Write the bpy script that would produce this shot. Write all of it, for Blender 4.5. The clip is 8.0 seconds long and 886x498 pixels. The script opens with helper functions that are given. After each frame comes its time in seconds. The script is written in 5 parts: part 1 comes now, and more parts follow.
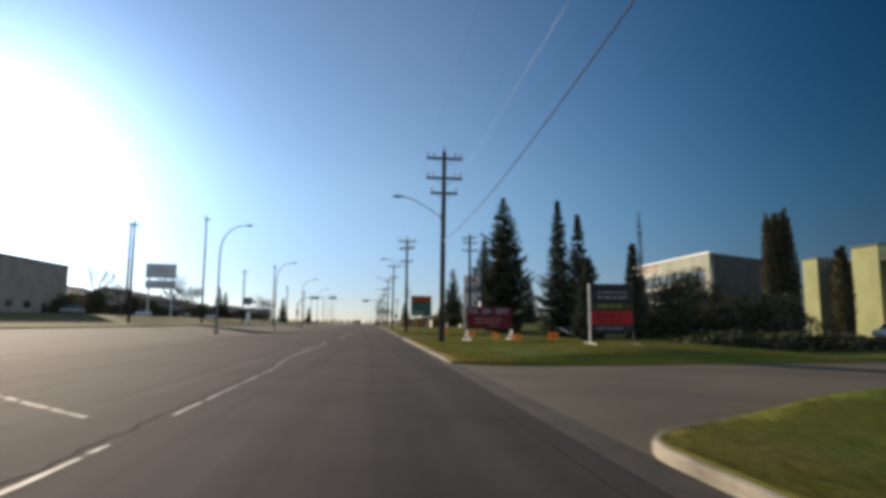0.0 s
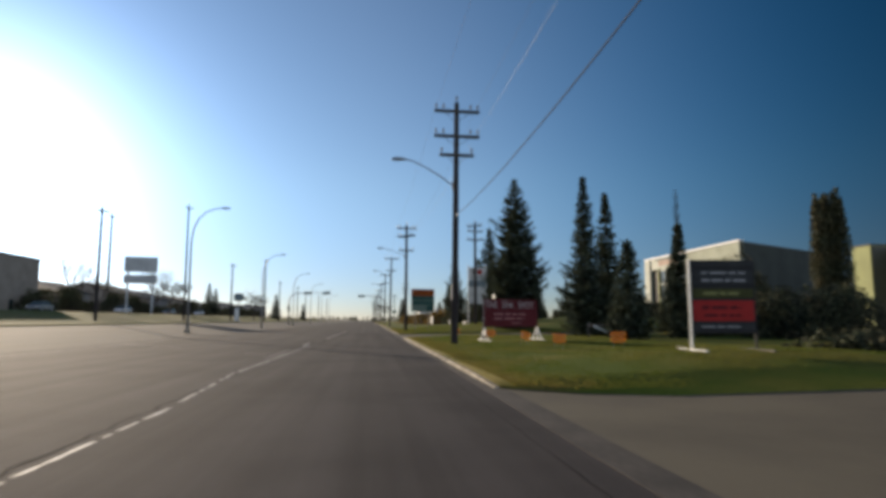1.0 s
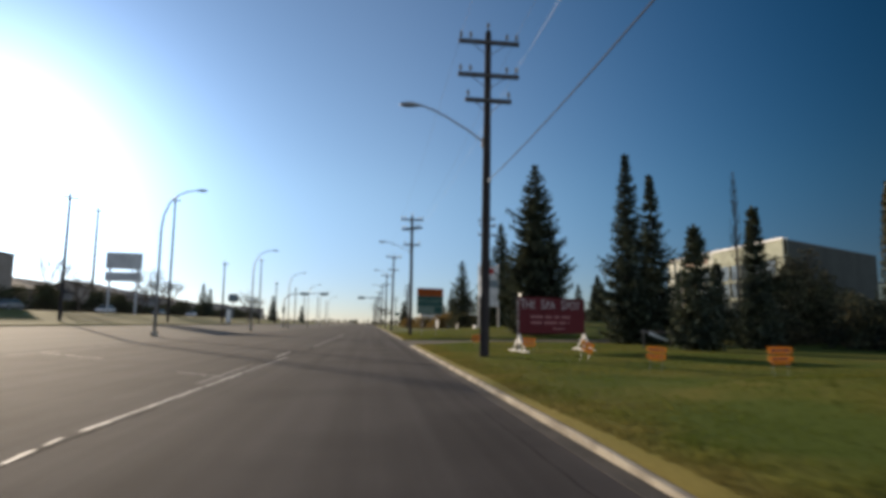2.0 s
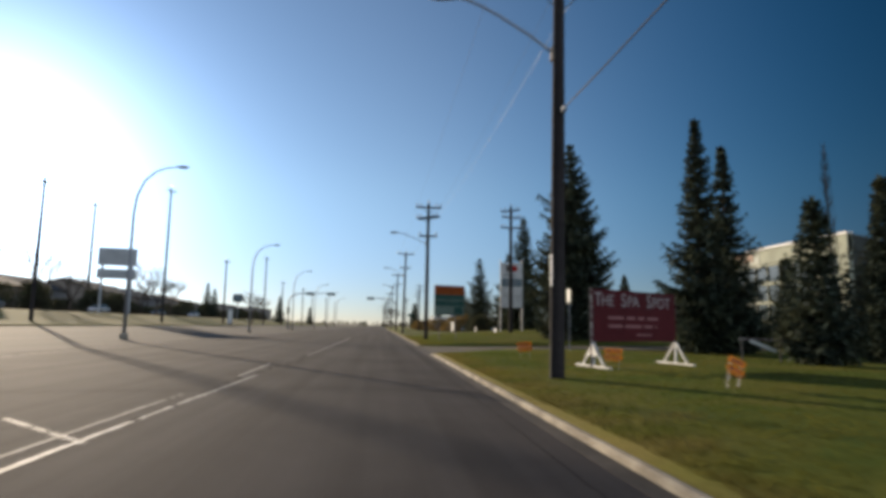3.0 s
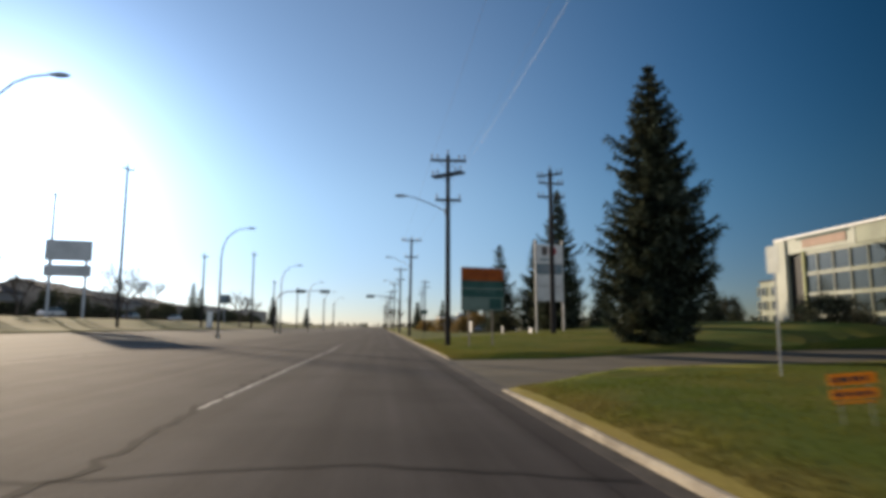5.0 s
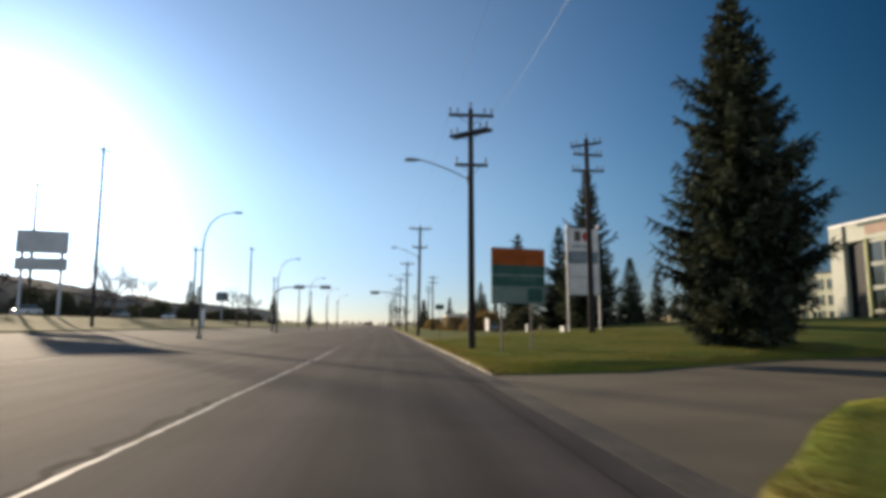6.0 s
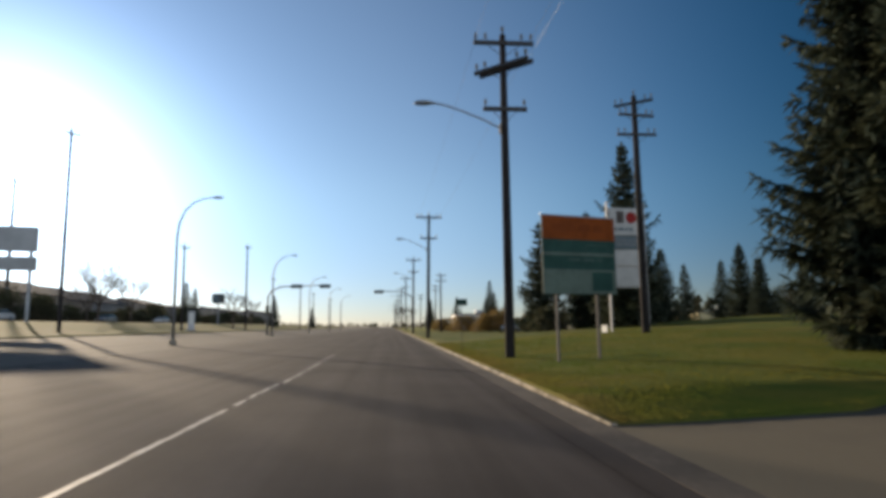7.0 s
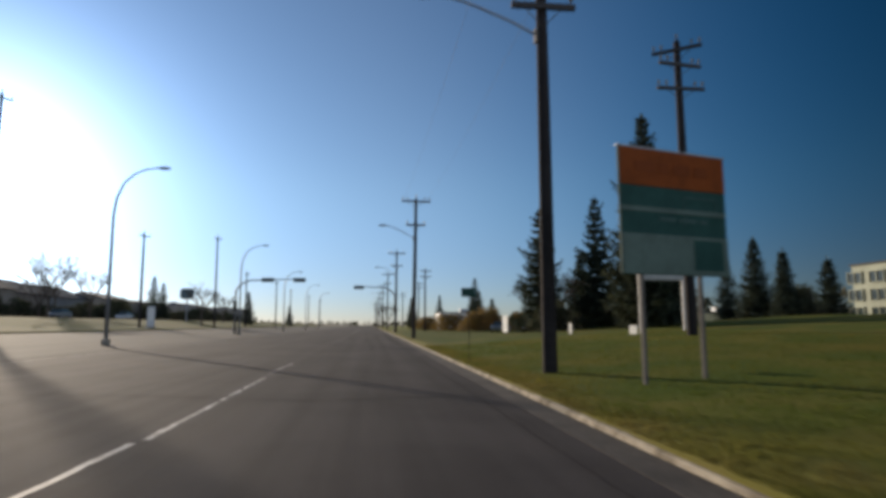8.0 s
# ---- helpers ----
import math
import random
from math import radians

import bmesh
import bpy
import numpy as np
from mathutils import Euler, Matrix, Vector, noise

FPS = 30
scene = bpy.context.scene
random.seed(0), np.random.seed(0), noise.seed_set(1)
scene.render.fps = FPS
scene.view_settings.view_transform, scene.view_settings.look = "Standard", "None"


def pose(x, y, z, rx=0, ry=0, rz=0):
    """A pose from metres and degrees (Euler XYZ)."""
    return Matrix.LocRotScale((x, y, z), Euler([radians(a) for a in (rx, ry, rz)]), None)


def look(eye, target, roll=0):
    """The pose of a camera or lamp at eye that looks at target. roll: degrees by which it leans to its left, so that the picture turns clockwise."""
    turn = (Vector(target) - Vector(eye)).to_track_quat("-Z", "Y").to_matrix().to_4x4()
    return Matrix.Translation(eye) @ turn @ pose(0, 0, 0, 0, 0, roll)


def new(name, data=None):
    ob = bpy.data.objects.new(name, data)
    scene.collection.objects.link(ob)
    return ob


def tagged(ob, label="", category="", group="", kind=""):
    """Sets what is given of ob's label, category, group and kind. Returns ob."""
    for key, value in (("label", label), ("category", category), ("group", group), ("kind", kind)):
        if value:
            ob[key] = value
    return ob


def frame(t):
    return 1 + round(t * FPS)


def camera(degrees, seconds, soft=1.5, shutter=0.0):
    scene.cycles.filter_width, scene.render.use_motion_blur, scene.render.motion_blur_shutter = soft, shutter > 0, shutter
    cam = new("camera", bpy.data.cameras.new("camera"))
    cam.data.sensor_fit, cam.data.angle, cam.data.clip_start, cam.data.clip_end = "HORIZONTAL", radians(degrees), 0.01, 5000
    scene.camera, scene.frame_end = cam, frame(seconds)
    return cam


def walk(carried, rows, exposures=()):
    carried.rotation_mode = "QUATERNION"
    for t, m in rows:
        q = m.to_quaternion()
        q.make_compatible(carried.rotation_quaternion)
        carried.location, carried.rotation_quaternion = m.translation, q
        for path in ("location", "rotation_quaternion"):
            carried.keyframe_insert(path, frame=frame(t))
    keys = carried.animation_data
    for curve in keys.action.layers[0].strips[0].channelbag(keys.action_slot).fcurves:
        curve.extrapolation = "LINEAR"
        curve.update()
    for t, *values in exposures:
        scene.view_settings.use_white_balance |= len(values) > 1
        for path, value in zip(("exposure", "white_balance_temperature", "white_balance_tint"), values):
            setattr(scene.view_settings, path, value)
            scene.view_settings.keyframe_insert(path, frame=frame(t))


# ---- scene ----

# ---- camera and its way ----
cam = camera(72.0, 8.0, soft=4.0, shutter=0.5)
# seconds, eye x, y, z in metres, yaw to the left, pitch up, roll in degrees
ROWS = [
    (0.0, -0.13, 0.0, 1.217, -6.49, 6.98, 0.26),
    (0.5, -0.063, 3.972, 1.221, -7.16, 7.49, -0.28),
    (1.0, 0.005, 7.896, 1.225, -6.8, 6.65, 0.06),
    (2.5, 0.074, 19.433, 1.215, -6.49, 7.17, 0.96),
    (3.0, 0.024, 23.035, 1.216, -5.77, 7.23, 1.0),
    (3.5, -0.04, 26.595, 1.21, -6.78, 7.59, -0.62),
    (4.0, -0.05, 30.218, 1.216, -6.49, 6.95, -0.87),
    (4.5, -0.059, 34.035, 1.22, -6.23, 7.24, -0.16),
    (6.0, -0.115, 45.578, 1.215, -5.36, 7.09, -0.06),
    (6.5, -0.127, 49.345, 1.21, -5.67, 6.86, 0.41),
    (7.0, -0.164, 53.115, 1.22, -4.98, 7.16, -0.76),
    (7.5, -0.15, 56.6, 1.22, -6.75, 6.79, -1.37),
    (8.0, -0.152, 60.067, 1.21, -6.72, 7.05, -0.3),
]


def carried_pose(x, y, z, yaw, pitch, roll):
    ahead = pose(0, 0, 0, 90 + pitch, 0, yaw) @ Vector((0, 0, -1))
    eye = Vector((x, y, z))
    return look(eye, eye + ahead, roll)


walk(cam, [(r[0], carried_pose(*r[1:])) for r in ROWS], exposures=[(0.0, 0.34, 7300, 13), (4.5, 0.4, 7500, 13), (6.0, 0.54, 7600, 13), (6.5, 0.52, 7600, 13), (7.0, 0.42, 7650, 13), (7.5, 0.3, 7400, 13), (8.0, 0.14, 7000, 13)])

# ---- sky and sun ----
SUN_AZ, SUN_EL = -31.5, 12.3
SUN_WAY = Vector((math.sin(radians(SUN_AZ)) * math.cos(radians(SUN_EL)), math.cos(radians(SUN_AZ)) * math.cos(radians(SUN_EL)), math.sin(radians(SUN_EL))))
world = bpy.data.worlds.new("sky")
scene.world = world
world.use_nodes = True
wt = world.node_tree
wt.nodes.clear()
sky = wt.nodes.new("ShaderNodeTexSky")
sky.sky_type = "NISHITA"
sky.sun_disc = False
sky.sun_elevation = radians(SUN_EL)
sky.sun_rotation = radians(SUN_AZ)
sky.altitude = 1500
sky.air_density, sky.dust_density, sky.ozone_density = 1.0, 0.2, 3.0
bg = wt.nodes.new("ShaderNodeBackground")
bg.inputs["Strength"].default_value = 0.1
wo = wt.nodes.new("ShaderNodeOutputWorld")
# gain on the clear autumn sky: bright towards the low sun, deepest about a right angle from it, raised behind
way = wt.nodes.new("ShaderNodeTexCoord")
dot = wt.nodes.new("ShaderNodeVectorMath")
dot.operation = "DOT_PRODUCT"
dot.inputs[1].default_value = SUN_WAY
wt.links.new(way.outputs["Generated"], dot.inputs[0])


def sky_math(operation, a, b):
    n = wt.nodes.new("ShaderNodeMath")
    n.operation = operation
    for k, v in enumerate((a, b)):
        if v is None:
            continue
        if isinstance(v, (int, float)):
            n.inputs[k].default_value = v
        else:
            wt.links.new(v, n.inputs[k])
    return n.outputs[0]


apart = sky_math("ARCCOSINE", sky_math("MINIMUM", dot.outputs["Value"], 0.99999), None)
# this falloff also holds the lens vignetting and sun veil
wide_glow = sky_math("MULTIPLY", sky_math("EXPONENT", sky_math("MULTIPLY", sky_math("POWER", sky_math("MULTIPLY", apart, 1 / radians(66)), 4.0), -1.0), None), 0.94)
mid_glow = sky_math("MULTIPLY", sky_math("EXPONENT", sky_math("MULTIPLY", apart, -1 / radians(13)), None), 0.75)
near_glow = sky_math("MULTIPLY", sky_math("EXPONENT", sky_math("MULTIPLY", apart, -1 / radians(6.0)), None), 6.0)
# the unseen sky behind is raised as fill for shaded faces
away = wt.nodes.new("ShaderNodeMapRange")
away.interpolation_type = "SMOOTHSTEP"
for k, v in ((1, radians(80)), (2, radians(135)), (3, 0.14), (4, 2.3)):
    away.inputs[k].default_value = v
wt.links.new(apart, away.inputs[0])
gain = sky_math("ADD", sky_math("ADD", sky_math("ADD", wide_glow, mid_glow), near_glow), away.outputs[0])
deep = wt.nodes.new("ShaderNodeMapRange")
deep.interpolation_type = "SMOOTHSTEP"
for k, v in ((1, radians(30)), (2, radians(75)), (3, 1.0), (4, 1.3)):
    deep.inputs[k].default_value = v
wt.links.new(apart, deep.inputs[0])
hue = wt.nodes.new("ShaderNodeHueSaturation")
hue.inputs["Hue"].default_value = 0.5
wt.links.new(sky.outputs[0], hue.inputs["Color"])
# the fill sky behind is made less blue
pale = wt.nodes.new("ShaderNodeMapRange")
pale.interpolation_type = "SMOOTHSTEP"
for k, v in ((1, radians(84)), (2, radians(125)), (3, 1.0), (4, 0.45)):
    pale.inputs[k].default_value = v
wt.links.new(apart, pale.inputs[0])
wt.links.new(sky_math("MULTIPLY", deep.outputs[0], pale.outputs[0]), hue.inputs["Saturation"])
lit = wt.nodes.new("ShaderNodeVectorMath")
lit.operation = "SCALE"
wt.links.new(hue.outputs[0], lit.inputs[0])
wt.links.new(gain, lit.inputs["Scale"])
# the air near the ground dims and cools the sky
parts = wt.nodes.new("ShaderNodeSeparateXYZ")
wt.links.new(way.outputs["Generated"], parts.inputs[0])
low = wt.nodes.new("ShaderNodeMapRange")
low.interpolation_type = "SMOOTHSTEP"
for k, v in ((1, -0.02), (2, 0.24), (3, 0.0), (4, 1.0)):
    low.inputs[k].default_value = v
wt.links.new(parts.outputs["Z"], low.inputs[0])
air = wt.nodes.new("ShaderNodeMix")
air.data_type = "RGBA"
air.inputs[6].default_value, air.inputs[7].default_value = (0.56, 0.61, 0.84, 1), (0.98, 1.0, 1.0, 1)
wt.links.new(low.outputs[0], air.inputs["Factor"])
hazed = wt.nodes.new("ShaderNodeVectorMath")
hazed.operation = "MULTIPLY"
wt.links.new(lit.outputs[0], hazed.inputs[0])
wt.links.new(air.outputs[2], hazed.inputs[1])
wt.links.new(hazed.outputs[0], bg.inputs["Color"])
wt.links.new(bg.outputs[0], wo.inputs["Surface"])

sun_data = bpy.data.lights.new("sun", "SUN")
sun_data.energy, sun_data.angle, sun_data.color = 4.6, radians(1.1), (1.0, 0.88, 0.72)
sun = new("sun", sun_data)
sun.matrix_world = look(SUN_WAY * 100, (0, 0, 0))


# ---- materials ----
def material(name, base, rough=0.8, metal=0.0, grain=30.0, fine=0.12, broad=0.8, wide=0.15, bump=0.2, island=0.0, other=None, spec=0.5, thin=0.0, streak=0.0, dry=None):
    """A surface with colour that varies at a fine and a broad scale, and a fine relief. other: a second colour that shows in broad patches. dry: a colour that breaks through in a ragged strip beside the kerb."""
    m = bpy.data.materials.new(name)
    m.use_nodes = True
    nt = m.node_tree
    b = nt.nodes["Principled BSDF"]
    b.inputs["Roughness"].default_value, b.inputs["Metallic"].default_value = rough, metal
    b.inputs["Specular IOR Level"].default_value = spec
    tc = nt.nodes.new("ShaderNodeTexCoord")

    def cloud(scale, detail):
        n = nt.nodes.new("ShaderNodeTexNoise")
        n.inputs["Scale"].default_value, n.inputs["Detail"].default_value = scale, detail
        nt.links.new(tc.outputs["Object"], n.inputs["Vector"])
        return n

    a, c = cloud(grain, 5.0), cloud(broad, 4.0)
    colour = nt.nodes.new("ShaderNodeMix")
    colour.data_type = "RGBA"
    ramp = nt.nodes.new("ShaderNodeMapRange")
    ramp.inputs[1].default_value, ramp.inputs[2].default_value = 0.42, 0.62
    nt.links.new(c.outputs["Fac"], ramp.inputs[0])
    nt.links.new(ramp.outputs[0], colour.inputs["Factor"])
    second = other or tuple(v * (1 - wide) for v in base)
    colour.inputs[6].default_value, colour.inputs[7].default_value = (*base, 1), (*second, 1)

    def scaled(source, amount, before):
        mul = nt.nodes.new("ShaderNodeMix")
        mul.data_type, mul.blend_type = "RGBA", "MULTIPLY"
        mul.inputs["Factor"].default_value = 1.0
        mr = nt.nodes.new("ShaderNodeMapRange")
        mr.inputs[1].default_value, mr.inputs[2].default_value = 0.25, 0.75
        mr.inputs[3].default_value, mr.inputs[4].default_value = 1 - amount, 1 + amount
        nt.links.new(source, mr.inputs[0])
        nt.links.new(before, mul.inputs[6])
        nt.links.new(mr.outputs[0], mul.inputs[7])
        return mul.outputs[2]

    ground = colour.outputs[2]
    if dry:
        place = nt.nodes.new("ShaderNodeSeparateXYZ")
        nt.links.new(tc.outputs["Object"], place.inputs[0])
        ragged = nt.nodes.new("ShaderNodeMath")
        ragged.operation = "MULTIPLY_ADD"
        ragged.inputs[1].default_value = 5.0
        nt.links.new(cloud(0.7, 5.0).outputs["Fac"], ragged.inputs[0])
        nt.links.new(place.outputs["X"], ragged.inputs[2])
        strip = nt.nodes.new("ShaderNodeMapRange")
        strip.interpolation_type = "SMOOTHSTEP"
        for k, v in ((1, 4.4), (2, 6.6), (3, 0.65), (4, 0.0)):
            strip.inputs[k].default_value = v
        nt.links.new(ragged.outputs[0], strip.inputs[0])
        worn_edge = nt.nodes.new("ShaderNodeMix")
        worn_edge.data_type = "RGBA"
        nt.links.new(strip.outputs[0], worn_edge.inputs["Factor"])
        nt.links.new(ground, worn_edge.inputs[6])
        worn_edge.inputs[7].default_value = (*dry, 1)
        ground = worn_edge.outputs[2]
    out = scaled(a.outputs["Fac"], fine, ground)
    if streak:
        longer = nt.nodes.new("ShaderNodeMapping")
        longer.inputs["Scale"].default_value = (1.6, 0.03, 1.0)
        nt.links.new(tc.outputs["Object"], longer.inputs["Vector"])
        worn = cloud(1.0, 4.0)
        nt.links.new(longer.outputs[0], worn.inputs["Vector"])
        out = scaled(worn.outputs["Fac"], streak, out)
    if island:
        geo = nt.nodes.new("ShaderNodeNewGeometry")
        out = scaled(geo.outputs["Random Per Island"], island, out)
    nt.links.new(out, b.inputs["Base Color"])
    if thin:
        glow = nt.nodes.new("ShaderNodeBsdfTranslucent")
        both = nt.nodes.new("ShaderNodeMixShader")
        both.inputs[0].default_value = thin
        nt.links.new(out, glow.inputs["Color"])
        nt.links.new(b.outputs[0], both.inputs[1])
        nt.links.new(glow.outputs[0], both.inputs[2])
        nt.links.new(both.outputs[0], nt.nodes["Material Output"].inputs["Surface"])
    if bump:
        bp = nt.nodes.new("ShaderNodeBump")
        bp.inputs["Strength"].default_value, bp.inputs["Distance"].default_value = bump, 0.02
        nt.links.new(a.outputs["Fac"], bp.inputs["Height"])
        nt.links.new(bp.outputs[0], b.inputs["Normal"])
    return m


ASPHALT = material("asphalt", (0.066, 0.059, 0.057), 0.92, spec=0.06, grain=60, fine=0.25, broad=0.35, other=(0.051, 0.046, 0.045), bump=0.35, streak=0.35)
DRIVE = material("driveway_asphalt", (0.145, 0.125, 0.09), 0.92, spec=0.15, grain=55, fine=0.22, broad=0.3, other=(0.108, 0.094, 0.07), bump=0.3)
APRON = material("apron_asphalt", (0.075, 0.068, 0.058), 0.92, spec=0.15, grain=40, fine=0.2, broad=0.15, other=(0.07, 0.065, 0.058), bump=0.3, streak=0.25)
TAR = material("crack_tar", (0.02, 0.02, 0.02), 0.95, spec=0.05, grain=80, fine=0.2)
PAINT = material("worn_road_paint", (0.4, 0.385, 0.355), 0.75, grain=9, fine=0.35, broad=2.5, other=(0.22, 0.21, 0.19), bump=0.2)
OLD_PAINT = material("faded_road_paint", (0.14, 0.132, 0.125), 0.85, grain=9, fine=0.3, broad=2.5, other=(0.1, 0.095, 0.09), bump=0.2)
CONCRETE = material("kerb_concrete", (0.4, 0.355, 0.28), 0.9, spec=0.2, grain=25, fine=0.3, broad=1.6, other=(0.24, 0.21, 0.165), bump=0.3)
OLD_CONCRETE = material("stained_kerb_concrete", (0.36, 0.315, 0.245), 0.92, spec=0.15, grain=18, fine=0.35, broad=2.2, other=(0.15, 0.125, 0.09), bump=0.4)
GUTTER = material("gutter_concrete", (0.088, 0.078, 0.068), 0.92, spec=0.15, grain=14, fine=0.3, broad=0.9, other=(0.062, 0.056, 0.05), bump=0.3)
GRASS = material("lawn_grass", (0.086, 0.114, 0.022), 0.95, grain=22, fine=0.3, broad=0.35, other=(0.15, 0.138, 0.03), bump=0.35, spec=0.05, dry=(0.18, 0.135, 0.05))
BLADE = material("grass_blades", (0.09, 0.118, 0.022), 0.85, grain=6, fine=0.2, broad=0.3, other=(0.16, 0.146, 0.032), bump=0, island=0.3, spec=0.1, thin=0.5, dry=(0.19, 0.145, 0.052))
BANK = material("bank_grass", (0.105, 0.12, 0.03), 0.95, grain=12, fine=0.3, broad=0.12, other=(0.14, 0.13, 0.045), bump=0.35, spec=0.05)
EARTH = material("earth", (0.13, 0.115, 0.06), 0.95, grain=8, fine=0.25, broad=0.05, other=(0.1, 0.1, 0.05), bump=0.4, spec=0.2)
NEEDLE = material("spruce_needles", (0.075, 0.095, 0.07), 0.75, thin=0.25, grain=5, fine=0.2, broad=0.5, other=(0.09, 0.1, 0.06), bump=0, island=0.45, spec=0.1)
LEAF = material("poplar_leaves", (0.075, 0.08, 0.042), 0.7, thin=0.3, grain=5, fine=0.2, broad=0.5, other=(0.085, 0.072, 0.032), bump=0, island=0.5, spec=0.25)
SHRUB = material("shrub_leaves", (0.07, 0.075, 0.04), 0.8, thin=0.25, grain=5, fine=0.2, broad=0.4, other=(0.065, 0.056, 0.032), bump=0, island=0.5, spec=0.2)
BARK = material("bark", (0.1, 0.075, 0.055), 0.95, grain=14, fine=0.3, broad=2, bump=0.6)
POLE_WOOD = material("weathered_pole_wood", (0.04, 0.033, 0.032), 0.9, spec=0.2, grain=16, fine=0.28, broad=0.7, other=(0.028, 0.024, 0.024), bump=0.5)
ARM_WOOD = material("crossarm_wood", (0.065, 0.057, 0.054), 0.9, grain=18, fine=0.25, bump=0.4)
STEEL = material("galvanised_steel", (0.34, 0.35, 0.36), 0.5, 0.7, grain=25, fine=0.12, bump=0.1)
LAMP_GREY = material("lamp_housing", (0.3, 0.31, 0.32), 0.5, 0.3, grain=20, fine=0.1, bump=0.05)
LENS = material("lamp_lens", (0.5, 0.5, 0.46), 0.25, grain=20, fine=0.05, bump=0)
PORCELAIN = material("insulator_glaze", (0.2, 0.19, 0.18), 0.3, grain=20, fine=0.1, bump=0)
CABLE = material("cable_sheath", (0.08, 0.08, 0.085), 0.85, spec=0.1, grain=20, fine=0.1, bump=0)
BRIGHT_WIRE = material("glint_pale_wire", (0.3, 0.3, 0.3), 0.5, 0.5, grain=20, fine=0.1, bump=0)
WIRE = material("bare_wire", (0.1, 0.1, 0.11), 0.7, 0.0, spec=0.2, grain=20, fine=0.1, bump=0)
WHITE = material("white_paint", (0.75, 0.74, 0.7), 0.55, grain=14, fine=0.08, broad=1.5, wide=0.12, bump=0.08)
ORANGE = material("orange_sheet", (0.68, 0.33, 0.02), 0.55, thin=0.55, grain=14, fine=0.1, broad=2, wide=0.15, bump=0.05)
SIGN_DARK = material("dark_lettering", (0.06, 0.04, 0.03), 0.6, grain=14, fine=0.1, bump=0)
MAROON = material("maroon_banner", (0.085, 0.01, 0.013), 0.6, spec=0.12, grain=8, fine=0.1, broad=1.2, wide=0.2, bump=0.1)
RED = material("red_panel", (0.34, 0.02, 0.018), 0.55, spec=0.12, grain=10, fine=0.1, broad=1.5, wide=0.15, bump=0.05)
BLACK = material("black_panel", (0.02, 0.02, 0.021), 0.6, spec=0.15, grain=10, fine=0.15, bump=0.05)
SLATE_DARK = material("dark_grey_field", (0.032, 0.034, 0.036), 0.6, spec=0.15, grain=10, fine=0.15, broad=2.0, wide=0.25, bump=0.05)
OLIVE = material("olive_field", (0.05, 0.052, 0.012), 0.6, spec=0.15, grain=10, fine=0.15, broad=2.0, wide=0.25, bump=0.05)
YELLOW = material("yellow_lettering", (0.17, 0.17, 0.03), 0.55, grain=10, fine=0.1, bump=0)
PALE = material("pale_lettering", (0.22, 0.22, 0.23), 0.55, grain=10, fine=0.1, bump=0)
LETTER = material("cream_letters", (0.3, 0.26, 0.26), 0.6, grain=10, fine=0.1, bump=0)
FADED = material("faded_lettering", (0.27, 0.1, 0.1), 0.6, grain=10, fine=0.15, bump=0)
PLATE = material("dull_white_plate", (0.42, 0.45, 0.4), 0.5, grain=12, fine=0.08, broad=2.0, wide=0.15, bump=0.05)
POST_WORN = material("worn_pale_paint", (0.34, 0.3, 0.28), 0.8, grain=9, fine=0.2, broad=4.0, other=(0.1, 0.03, 0.03), bump=0.2)
POST_GREY = material("weathered_grey_post", (0.14, 0.125, 0.11), 0.85, grain=18, fine=0.25, bump=0.3)
BURNT_DARK = material("faded_orange_lettering", (0.235, 0.052, 0.011), 0.6, spec=0.12, grain=8, fine=0.12, bump=0)
TEAL = material("teal_board", (0.027, 0.084, 0.07), 0.6, spec=0.12, grain=8, fine=0.12, broad=1.2, wide=0.2, bump=0.08)
BOARD_MARK = material("faded_board_lettering", (0.07, 0.125, 0.11), 0.6, spec=0.12, grain=8, fine=0.12, bump=0)
SEA = material("grey_green_board", (0.13, 0.18, 0.15), 0.6, spec=0.12, grain=8, fine=0.12, broad=1.2, wide=0.2, bump=0.08)
BURNT = material("burnt_orange_board", (0.28, 0.062, 0.011), 0.6, spec=0.12, grain=8, fine=0.12, broad=1.2, wide=0.2, bump=0.08)
SIGN_WHITE = material("aged_white_sign_face", (0.54, 0.53, 0.51), 0.6, spec=0.2, grain=10, fine=0.08, broad=1.5, wide=0.15, bump=0.05)
WALL_CREAM = material("cream_stucco", (0.62, 0.53, 0.3), 0.85, grain=10, fine=0.1, broad=0.5, wide=0.15, bump=0.15)
SLATE = material("slate_blue_board", (0.14, 0.19, 0.21), 0.6, spec=0.12, grain=8, fine=0.1, broad=1.2, wide=0.15, bump=0.05)
WALL_WHITE = material("white_wall_panel", (0.46, 0.48, 0.39), 0.7, grain=6, fine=0.08, broad=0.4, wide=0.15, bump=0.1)
# dimmer copy of the white panel; holds tree shade on the office's south half
WALL_WHITE_DIM = material("dim_white_wall_panel", (0.4, 0.42, 0.32), 0.75, spec=0.2, grain=6, fine=0.1, broad=0.4, wide=0.2, bump=0.1)
WALL_DARK = material("shade_darkened_cladding", (0.045, 0.052, 0.046), 0.8, spec=0.15, grain=6, fine=0.12, broad=0.4, wide=0.2, bump=0.1)
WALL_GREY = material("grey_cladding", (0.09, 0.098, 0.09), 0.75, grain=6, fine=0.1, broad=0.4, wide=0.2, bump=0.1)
WALL_LIME = material("pale_lime_stucco", (0.36, 0.38, 0.17), 0.85, grain=20, fine=0.1, broad=0.4, wide=0.15, bump=0.2)
WALL_PALE = material("pale_metal_cladding", (0.42, 0.43, 0.43), 0.6, grain=6, fine=0.08, broad=0.4, wide=0.2, bump=0.1)
